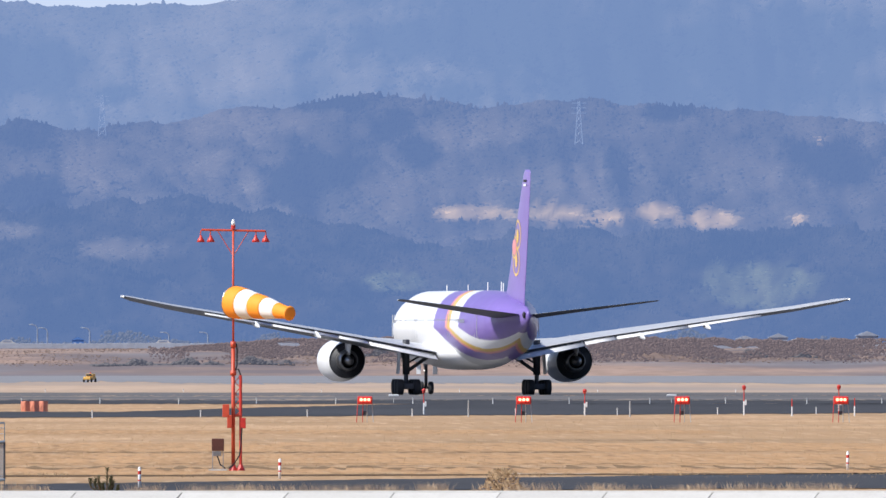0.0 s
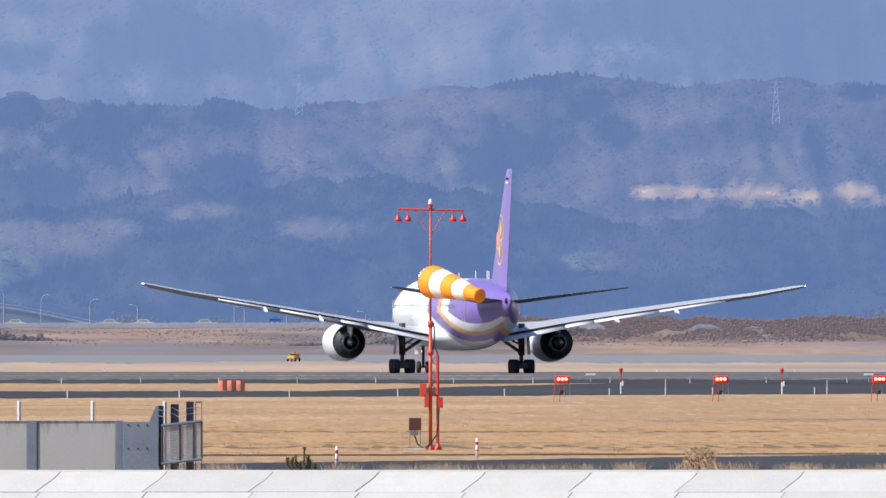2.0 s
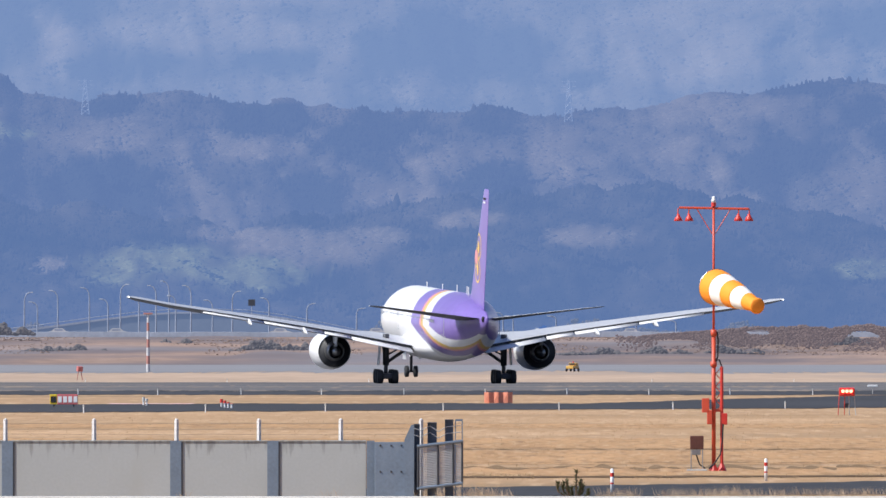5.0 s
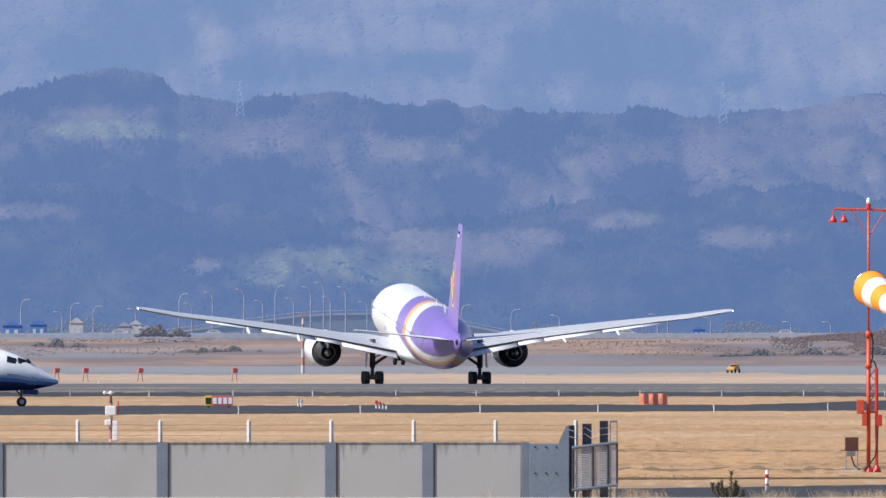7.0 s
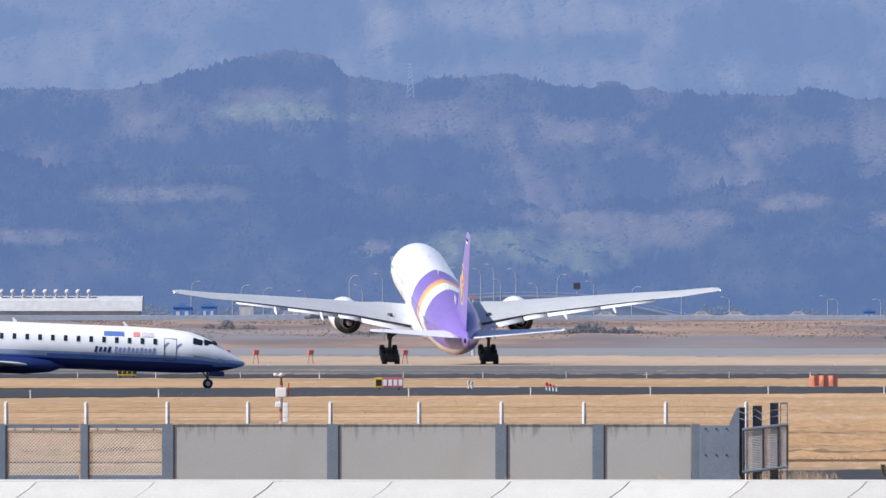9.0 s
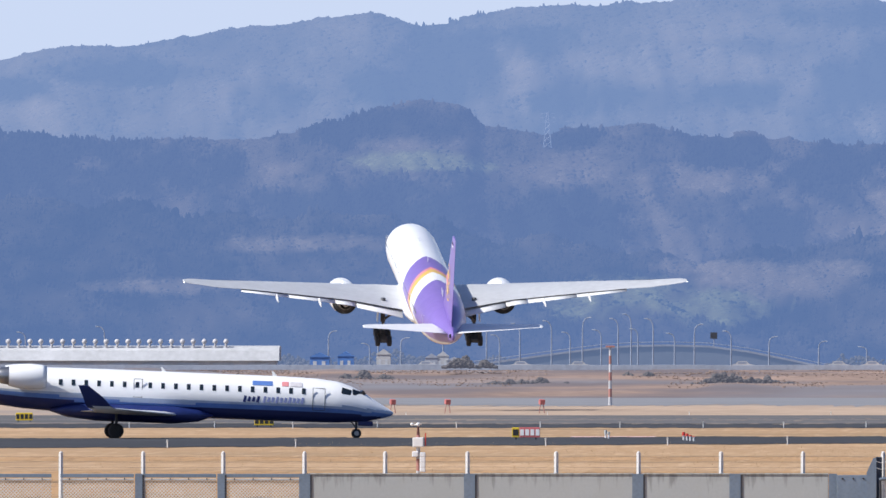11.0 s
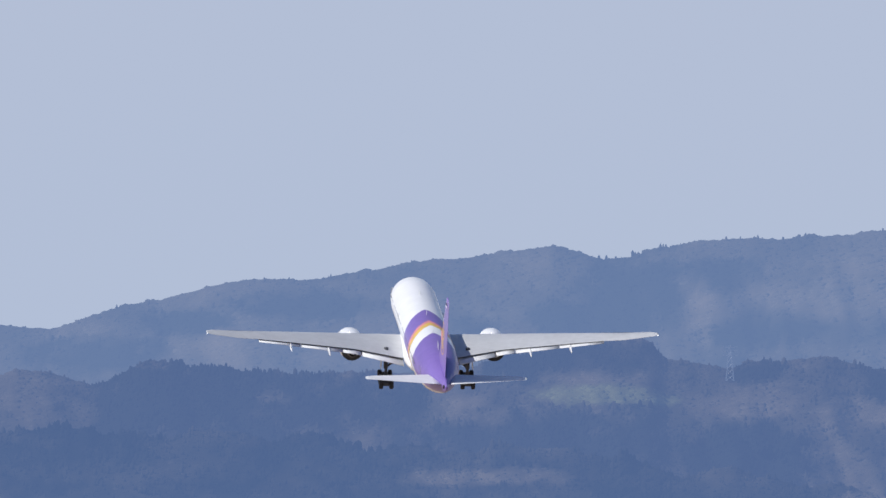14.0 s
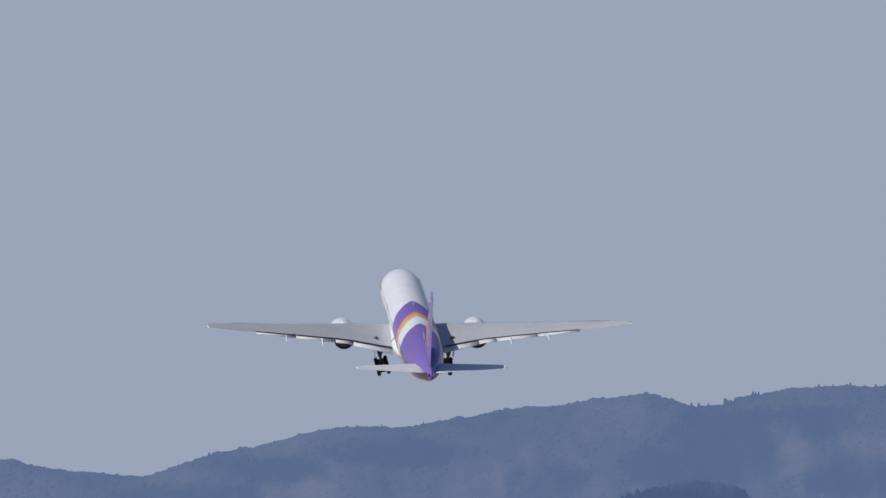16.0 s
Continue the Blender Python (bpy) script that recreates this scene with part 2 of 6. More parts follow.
def haze_material():
    """Pale hazy sky: brighter low down, with faint broad unevenness."""
    m = bpy.data.materials.new("sky_haze")
    m.use_nodes = True
    n, l = m.node_tree.nodes, m.node_tree.links
    n.clear()
    out, em, ramp = n.new("ShaderNodeOutputMaterial"), n.new("ShaderNodeEmission"), n.new("ShaderNodeValToRGB")
    tc, sep, rng, no, add = n.new("ShaderNodeTexCoord"), n.new("ShaderNodeSeparateXYZ"), n.new("ShaderNodeMapRange"), n.new("ShaderNodeTexNoise"), n.new("ShaderNodeMath")
    rng.inputs["From Min"].default_value, rng.inputs["From Max"].default_value = 60, 200
    no.inputs["Scale"].default_value, no.inputs["Detail"].default_value = 0.016, 5
    add.operation, add.inputs[1].default_value = "MULTIPLY_ADD", 0.45
    l.new(tc.outputs["Object"], sep.inputs[0])
    l.new(tc.outputs["Object"], no.inputs["Vector"])
    l.new(sep.outputs["Z"], rng.inputs["Value"])
    l.new(no.outputs[0], add.inputs[0])
    l.new(rng.outputs[0], add.inputs[2])
    l.new(add.outputs[0], ramp.inputs[0])
    a, b = ramp.color_ramp.elements
    a.position, a.color = 0.22, (0.522, 0.612, 0.80, 1)
    b.position, b.color = 1.1, (0.535, 0.612, 0.790, 1)
    l.new(ramp.outputs[0], em.inputs[0])
    l.new(em.outputs[0], out.inputs[0])
    return m


HAZE = haze_material()
# ---- building blocks ----


def part(name, bm, mat, parent=None, label="", smooth=False):
    """Links a bmesh as one mesh object under a thing."""
    me = bpy.data.meshes.new(name)
    bmesh.ops.recalc_face_normals(bm, faces=bm.faces)
    bm.to_mesh(me)
    bm.free()
    for m in (mat if isinstance(mat, (list, tuple)) else (mat,)):
        me.materials.append(m)
    if smooth:
        me.polygons.foreach_set("use_smooth", [True] * len(me.polygons))
    ob = new(name, me)
    ob.parent = parent
    if label:
        tagged(ob, label)
    return ob


def thing(name, at=None, label="", category="", group="", kind=""):
    ob = new(name)
    ob.empty_display_size = 0.2
    if at is not None:
        ob.matrix_basis = at
    return tagged(ob, label, category, group, kind)


def raw(name, verts, faces, mat, parent=None, label="", smooth=False):
    me = bpy.data.meshes.new(name)
    me.from_pydata(verts, [], faces)
    for m in (mat if isinstance(mat, (list, tuple)) else (mat,)):
        me.materials.append(m)
    me.update()
    if smooth:
        me.polygons.foreach_set("use_smooth", [True] * len(me.polygons))
    ob = new(name, me)
    ob.parent = parent
    if label:
        tagged(ob, label)
    return ob


def box(bm, at, size, turn=None, bevel=0.0, mat=0):
    m = Matrix.Translation(at) @ (turn.to_4x4() if turn else Matrix()) @ Matrix.Diagonal((*size, 1))
    made = bmesh.ops.create_cube(bm, size=1, matrix=m)["verts"]
    faces = {f for v in made for f in v.link_faces}
    for f in faces:
        f.material_index = mat
    if bevel:
        edges = list({e for v in made for e in v.link_edges})
        bmesh.ops.bevel(bm, geom=edges, offset=bevel, segments=2, affect="EDGES", profile=0.5)
    return bm


def rod(bm, a, b, r, r2=None, seg=10, mat=0):
    """A tapered rod from a to b."""
    a, b = Vector(a), Vector(b)
    d = b - a
    m = Matrix.Translation((a + b) / 2) @ d.to_track_quat("Z", "Y").to_matrix().to_4x4()
    made = bmesh.ops.create_cone(bm, cap_ends=True, segments=seg, radius1=r, radius2=r if r2 is None else r2, depth=d.length, matrix=m)["verts"]
    for f in {f for v in made for f in v.link_faces}:
        f.material_index = mat
    return bm


def loft(bm, rings, cap=True, paint=None):
    """Skins a list of closed rings of points. paint(centre) gives a face's material."""
    rows = [[bm.verts.new(p) for p in ring] for ring in rings]
    k = len(rows[0])
    for r0, r1 in zip(rows, rows[1:]):
        for i in range(k):
            f = bm.faces.new((r0[i], r0[(i + 1) % k], r1[(i + 1) % k], r1[i]))
            if paint:
                f.material_index = paint(f.calc_center_median())
    if cap:
        for r in (rows[0], rows[-1]):
            f = bm.faces.new(r)
            if paint:
                f.material_index = paint(f.calc_center_median())
    return bm


def ring_y(y, rx, rz, z, k=32, x=0.0):
    return [(x + rx * math.sin(2 * math.pi * i / k), y, z + rz * math.cos(2 * math.pi * i / k)) for i in range(k)]


def tube(bm, pts, r, seg=6):
    """A bent rod through the points, in one skin."""
    pts = [Vector(p) for p in pts]
    rings = []
    for i, p in enumerate(pts):
        d = (pts[min(i + 1, len(pts) - 1)] - pts[max(i - 1, 0)]).normalized()
        u = d.cross(Vector((0, 1, 0.01))).normalized()
        v = d.cross(u)
        rings.append([p + r * (u * math.cos(6.28318 * k / seg) + v * math.sin(6.28318 * k / seg)) for k in range(seg)])
    return loft(bm, rings)


def ease(table, s):
    """Smooth interpolation in a table of (station, value, ...) rows."""
    for a, b in zip(table, table[1:]):
        if s <= b[0] or b is table[-1]:
            u = min(1, max(0, (s - a[0]) / (b[0] - a[0])))
            return [p + (q - p) * u for p, q in zip(a[1:], b[1:])]


def airfoil(chord, thick, k=9, top=0.62):
    """Closed section, y from leading edge 0 back to -chord, z up."""
    up, low = [], []
    for i in range(k + 1):
        u = (1 - math.cos(math.pi * i / k)) / 2
        h = thick * 2.9 * (0.2969 * u ** 0.5 - 0.126 * u - 0.3516 * u * u + 0.2843 * u ** 3 - 0.1015 * u ** 4) * 1.7
        up.append((-chord * u, h * top))
        low.append((-chord * u, -h * (1 - top)))
    return up + low[-2:0:-1]


def field_height(y):
    """The airfield falls away gently along the runway."""
    return -0.00205 * max(0.0, min(y, 2150.0) - 1550.0)
# ---- ground ----


def ground_strip(name, near, far, mat, lift, label, steps=40, x0=-400.0, x1=400.0):
    """A strip of ground between two edge lines y = near(x) and y = far(x)."""
    xs = [x0 + (x1 - x0) * i / steps for i in range(steps + 1)]
    n = 12
    verts = []
    for x in xs:
        for j in range(n + 1):
            y = near(x) + (far(x) - near(x)) * j / n
            verts.append((x, y, field_height(y) + lift))
    faces = [(i * (n + 1) + j, (i + 1) * (n + 1) + j, (i + 1) * (n + 1) + j + 1, i * (n + 1) + j + 1) for i in range(steps) for j in range(n)]
    return tagged(raw(name, verts, faces, mat), label, kind="structure")


def ground():
    ys = [-300, 0, 200, 400, 462, 472, 490, 550, 700, 900, 1100, 1300, 1550, 1650, 1750, 1850, 1950, 2050, 2150, 2400, 2800, 3200, 3400, 3600, 4000, 4990]
    xs = [-2500, -1200, -600, -300, -150, 0, 150, 300, 600, 1200, 2500]
    verts = [(x, y, field_height(y) if y > 470 else -1.9) for x in xs for y in ys]
    k = len(ys)
    faces = [(i * k + j, (i + 1) * k + j, (i + 1) * k + j + 1, i * k + j + 1) for i in range(len(xs) - 1) for j in range(k - 1)]
    tagged(raw("ground", verts, faces, GRASS), "flat airfield of dry tan winter grass", kind="structure")
    w = lambda x, s, a: a * (noise.noise(Vector((x * s, s * 31.7, 0))) + 1.1 * noise.noise(Vector((x * 1.7, s * 77.7, 0))))
    ground_strip("road", lambda x: min(500 + w(x, .3, 1.5) + .5 * x, 531 + 1.9 * x), lambda x: 532 + w(x, .6, 2.5) + 1.9 * x, ASPHALT, 0.02, "dark asphalt perimeter road across dry grass", 160, -40, 60)
    ground_strip("taxiway", lambda x: 1063 + 1.45 * x + w(x, .25, 6), lambda x: min(1322, 1160 + 0.6 * x + w(x, .2, 8) + max(0, x - 2) * 7), ASPHALT, 0.02,
                 "dark asphalt taxiway joining the runway", 420, -70, 90)
    ground_strip("runway", lambda x: 1400 + w(x, .12, 16), lambda x: 2130 + w(x, .1, 15), RUNWAY, 0.03, "long grey asphalt runway with dark rubber marks", 520, -160, 160)
    ground_strip("runway_shoulder", lambda x: 1316 + w(x, .12, 12), lambda x: 1412, ASPHALT, 0.02, "dark asphalt runway shoulder", 520, -160, 160)
    for y0, y1, a, b in ((572, 610, -40, 45), (622, 694, -40, 45), (708, 775, -40, 45), (860, 900, -45, 30)):
        ground_strip("brown_grass", lambda x: y0 + w(x, .6, 3), lambda x: y1 + w(x, .9, 7), NEARGRASS, 0.008, "browner streaky dry grass near the road", 300, a, b)
    ground_strip("ditch", lambda x: 564 + .4 * x + w(x, .8, 1.6), lambda x: 569.5 + .4 * x + w(x, 1.3, 2.2), DITCH, 0.02, "dark soil ditch line beside the road", 300, -40, 60)
    ground_strip("gravel_strip", lambda x: 571 + w(x, .3, 1), lambda x: 577 + w(x, .5, 1.5), SLAB, 0.015, "pale gravel strip by the road", 60, 13.5, 17)
    for y, d, a, b in ((1409, 16, -70, 70), (1500, 20, -70, 20), (1700, 40, -60, 70), (2010, 60, -90, 80)):
        ground_strip("dusty_streak", lambda x: y + w(x, .11, 22), lambda x: y + d * .4 + w(x, .17, 30), DUST, 0.035, "pale dusty streak along the asphalt", 420, a, b)
    for y, d, a, b in ((596, 26, -40, 45), (628, 5, -12, 40), (697, 9, -36, 20), (760, 5, -36, -4), (796, 6, 19, 26)):
        ground_strip("worn_track", lambda x: y + .3 * d + w(x, .9, .35 * d), lambda x: y + .5 * d + w(x, 1.9, .6 * d), TRACK, 0.012, "worn brown track line in the dry grass", 700, a, b)
    ground_strip("holding_mark", lambda x: 1144 + w(x, .6, 3), lambda x: 1153 + w(x, .9, 3), MARK, 0.03, "worn pink and white holding line on the taxiway", 80, -25.2, -20.3)
    ground_strip("far_grass", lambda x: 2128 + w(x, .1, 12), lambda x: 3340, FARGRASS, 0.012, "pale pinkish dry grass beyond the runway", 520, -260, 260)
    ground_strip("water", lambda x: 2700 + w(x, .05, 160), lambda x: 3320, FARWATER, 0.03, "flat grey-brown marsh beyond the runway", 500, -120, 260)


def bank():
    """Brush-covered bank beyond the runway, with the far road on its crest."""
    verts, faces = [], []
    prof = [(3330, -1.3), (3380, 0.2), (3450, 1.3), (3520, 2.6), (3600, 3.2), (3720, 3.6), (4000, 3.7)]
    n = 420
    for i in range(n + 1):
        x = -420 + 840 * i / n
        for j, (y, z) in enumerate(prof):
            r = noise.fractal(Vector((x * .06, y * .02, 3)), 1, 2, 4) if 0 < j < 5 else 0
            verts.append((x, y + 14 * r, z + 0.75 * r))
    k = len(prof)
    faces = [(i * k + j, (i + 1) * k + j, (i + 1) * k + j + 1, i * k + j + 1) for i in range(n) for j in range(k - 1)]
    tagged(raw("bank", verts, faces, BRUSH, smooth=True), "low brown brush-covered bank beyond the airfield", kind="structure")


# icosahedron for tree clumps
PHI = (1 + 5 ** 0.5) / 2
ICO_V = np.array([(-1, PHI, 0), (1, PHI, 0), (-1, -PHI, 0), (1, -PHI, 0), (0, -1, PHI), (0, 1, PHI), (0, -1, -PHI), (0, 1, -PHI), (PHI, 0, -1), (PHI, 0, 1), (-PHI, 0, -1), (-PHI, 0, 1)]) / 1.9
ICO_F = np.array([(0, 11, 5), (0, 5, 1), (0, 1, 7), (0, 7, 10), (0, 10, 11), (1, 5, 9), (5, 11, 4), (11, 10, 2), (10, 7, 6), (7, 1, 8), (3, 9, 4), (3, 4, 2), (3, 2, 6), (3, 6, 8), (3, 8, 9), (4, 9, 5), (2, 4, 11), (6, 2, 10), (8, 6, 7), (9, 8, 1)])


def clumps(name, places, sizes, mat, label, seed=1, kind="stuff", parent=None, flat=1.0):
    """Many uneven leafy clumps in one mesh."""
    rs = np.random.RandomState(seed)
    n = len(places)
    k = len(ICO_V)
    jit = 1 + rs.uniform(-.38, .38, (n, k, 1))
    ang = rs.uniform(0, 6.283, n)
    c, s = np.cos(ang)[:, None], np.sin(ang)[:, None]
    v = ICO_V[None] * jit
    v = np.stack([v[..., 0] * c - v[..., 1] * s, v[..., 0] * s + v[..., 1] * c, v[..., 2] * flat], -1)
    v = v * np.asarray(sizes)[:, None, None] + np.asarray(places)[:, None, :]
    f = (ICO_F[None] + (np.arange(n) * k)[:, None, None]).reshape(-1, 3)
    ob = raw(name, v.reshape(-1, 3).tolist(), f.tolist(), mat, parent, smooth=True)
    return tagged(ob, label, kind=kind)


def curve(table, a):
    xs, hs = zip(*table)
    return np.interp(a, xs, hs)


# height of each skyline over the eye's level, by azimuth
BACK = [(-4500, 380), (-2600, 470), (-2270, 505), (-2140, 489), (-2015, 481), (-1890, 524), (-1826, 530), (-1676, 565), (-1526, 572), (-1346, 598), (-1226, 613), (-1126, 624),
        (-1046, 604), (-826, 636), (-606, 645), (-426, 655), (-258, 664), (-141, 612), (100, 608), (250, 606), (310, 620), (500, 672), (800, 740), (1600, 790), (4500, 600)]
MID = [(-4500, 300), (-2600, 380), (-2143, 389), (-2080, 408), (-1945, 380), (-1850, 424), (-1780, 415), (-1696, 402), (-1396, 400), (-1266, 408), (-1226, 430), (-1126, 447), (-1036, 462),
       (-956, 452), (-926, 424), (-700, 420), (-400, 405), (0, 392), (339, 425), (520, 446), (650, 436), (900, 430), (1160, 418), (1430, 402), (4500, 300)]
LOW = [(-4500, 200), (-2600, 290), (-1826, 300), (-1500, 285), (-1200, 262), (-900, 235), (-700, 215), (-450, 190), (-200, 225), (0, 262), (200, 262), (339, 236), (620, 190), (1400, 205), (4500, 160)]


SLOPES = {}
EVERGREEN, BARE, GREENISH, FIELD = np.array((0.012, 0.014, 0.011)), np.array((0.118, 0.094, 0.062)), np.array((0.110, 0.110, 0.050)), np.array((0.39, 0.265, 0.125))


def lumps(x, y, seed, octaves=4):
    """Smooth random field from -1 to 1 over two coordinates, with finer octaves on top."""
    total, gain, norm = np.zeros(np.shape(x)), 1.0, 0.0
    grid = np.random.RandomState(seed).uniform(-1, 1, (256, 256))
    for o in range(octaves):
        i, j = np.floor(x).astype(int), np.floor(y).astype(int)
        u, v = x - i, y - j
        u, v = u * u * (3 - 2 * u), v * v * (3 - 2 * v)
        g = lambda p, q: grid[(i + p) % 256, (j + q) % 256]
        total = total + gain * ((g(0, 0) * (1 - u) + g(1, 0) * u) * (1 - v) + (g(0, 1) * (1 - u) + g(1, 1) * u) * v)
        norm, gain, x, y = norm + gain, gain * .55, x * 2.03 + 17.3, y * 2.03 + 41.7
    return total / norm * 1.6


def stands(patches, a, h, seed):
    """How far each place lies inside one of the woodland patches (azimuth, height, half width, half height), with ragged edges."""
    inside = np.zeros(np.shape(a))
    rag = .36 * lumps(a * .022, h * .034, seed + 5, 3) + .10 * lumps(a * .09, h * .12, seed + 6, 2)
    for ca, ch, ra, rh in patches:
        d = np.sqrt(((a - ca) / ra) ** 2 + ((h - ch) / rh) ** 2) + rag
        inside = np.maximum(inside, np.clip((1.25 - d) / .55, 0, 1))
    return inside


# woodland patches on each range: azimuth and height of the middle, half width and half height
BACK_DARK = [(-150, 505, 190, 60), (68, 448, 40, 18), (-985, 535, 100, 68), (-1045, 490, 130, 38), (-765, 470, 105, 26), (-815, 570, 75, 32), (-465, 478, 70, 20), (960, 545, 480, 95), (1000, 465, 400, 45), (-1590, 520, 150, 24), (-1760, 490, 90, 26),
             (-1290, 470, 70, 30), (-300, 620, 120, 26), (-1950, 440, 120, 30)]
BACK_PALE = [(60, 465, 62, 58), (-1740, 440, 110, 34), (-870, 500, 34, 52), (-620, 530, 150, 34), (-555, 440, 150, 13), (330, 545, 210, 60), (230, 470, 130, 40), (-1370, 455, 110, 42), (-500, 600, 160, 22), (-130, 425, 160, 18),
             (-1200, 420, 130, 14), (-400, 520, 70, 34), (-1480, 430, 90, 20)]
MID_DARK = [(-1095, 424, 168, 36), (-1810, 345, 185, 85), (-1510, 350, 150, 44), (-1150, 250, 230, 80), (-800, 250, 100, 62), (-300, 350, 98, 46), (-480, 368, 85, 32), (-85, 378, 52, 24), (-85, 262, 62, 40), (-405, 236, 58, 42),
            (430, 436, 100, 16), (430, 298, 95, 62), (555, 398, 40, 26), (615, 340, 36, 30), (960, 300, 24, 54), (1060, 415, 46, 18), (1350, 330, 90, 46), (-760, 400, 60, 20)]
MID_PALE = [(-1030, 396, 88, 15), (-1262, 334, 54, 24), (-785, 342, 90, 24), (-610, 336, 56, 22), (-500, 325, 64, 26), (-120, 426, 150, 18), (-198, 306, 56, 42), (35, 318, 70, 52), (-308, 252, 46, 27), (-195, 226, 34, 42),
            (-116, 214, 46, 30), (520, 258, 86, 42), (270, 390, 120, 26), (700, 380, 90, 30), (900, 270, 70, 34), (250, 290, 80, 40), (1180, 300, 100, 40), (780, 270, 90, 30), (-1450, 342, 74, 24), (150, 240, 70, 30)]
MID_GREEN = [(-1040, 362, 100, 15), (-950, 352, 40, 10)]
MID_FIELD = [(690, 236, 60, 13), (845, 234, 82, 12), (930, 228, 40, 7), (1035, 236, 38, 15), (1125, 224, 46, 15), (830, 190, 44, 5), (1330, 368, 20, 4), (1290, 226, 14, 8)]
LOW_PALE = [(-400, 156, 140, 30), (-875, 120, 32, 14), (-560, 176, 70, 12), (-150, 200, 60, 16), (-1250, 215, 120, 16), (90, 170, 80, 18), (-1500, 140, 110, 14)]
LOW_GREEN = [(-690, 128, 120, 32), (-520, 104, 110, 30), (1220, 105, 95, 40), (-760, 95, 60, 16), (560, 110, 60, 18)]


def back_wood(a, h):
    t = .42 + .30 * lumps(a * .008 + h * .006, h * .016 - a * .003, 31, 3) + .07 * lumps(a * .05, h * .07, 32, 2)
    t = t + .28 * stands(BACK_PALE, a, h, 33) - .55 * stands(BACK_DARK, a, h, 34)
    t = np.clip(t, 0, 1)[..., None]
    return (EVERGREEN * (1 - t) + BARE * .95 * t), np.zeros(np.shape(a))


def mid_wood(a, h):
    t = .44 + .32 * lumps(a * .011 + h * .007, h * .021 - a * .004, 41, 3) + .12 * lumps(a * .05, h * .07, 42, 2)
    t = t + .32 * stands(MID_PALE, a, h, 43) - .62 * stands(MID_DARK, a, h, 44)
    t = np.clip(t, 0, 1)[..., None]
    g = stands(MID_GREEN, a, h, 45)[..., None]
    bald = stands(MID_FIELD, a, h, 46)
    c = (EVERGREEN * (1 - t) + BARE * t) * (1 - g) + GREENISH * 1.1 * g
    return c * (1 - bald[..., None]) + FIELD * bald[..., None], bald


def low_wood(a, h):
    t = .13 + .20 * lumps(a * .007 + h * .006, h * .02 - a * .003, 51) + .09 * lumps(a * .05, h * .08, 52, 3)
    t = t + .75 * stands(LOW_PALE, a, h, 53)
    t = np.clip(t, 0, 1)[..., None]
    g = (stands(LOW_GREEN, a, h, 54) * np.clip(.75 + .6 * lumps(a * .035, h * .05, 55, 3), 0, 1))[..., None]
    return (EVERGREEN * .8 * (1 - t) + BARE * 1.15 * t) * (1 - g) + GREENISH * 1.2 * g, np.zeros(np.shape(a))


def skin(name, verts, faces, colors, lies, mat, label, kind):
    """A large smooth mesh with a colour for each corner point."""
    me = bpy.data.meshes.new(name)
    n, k = faces.shape
    me.vertices.add(len(verts))
    me.vertices.foreach_set("co", verts.astype(np.float32).ravel())
    me.loops.add(n * k)
    me.loops.foreach_set("vertex_index", faces.astype(np.int32).ravel())
    me.polygons.add(n)
    me.polygons.foreach_set("loop_start", np.arange(0, n * k, k, dtype=np.int32))
    me.polygons.foreach_set("use_smooth", [True] * n)
    me.materials.append(mat)
    at = me.attributes.new("leaf", "FLOAT_COLOR", "POINT")
    at.data.foreach_set("color", np.concatenate([colors, np.ones((len(colors), 1))], 1).astype(np.float32).ravel())
    at = me.attributes.new("lie", "FLOAT_VECTOR", "POINT")
    at.data.foreach_set("vector", lies.astype(np.float32).ravel())
    me.update(calc_edges=True)
    me.validate()
    return tagged(new(name, me), label, kind=kind)


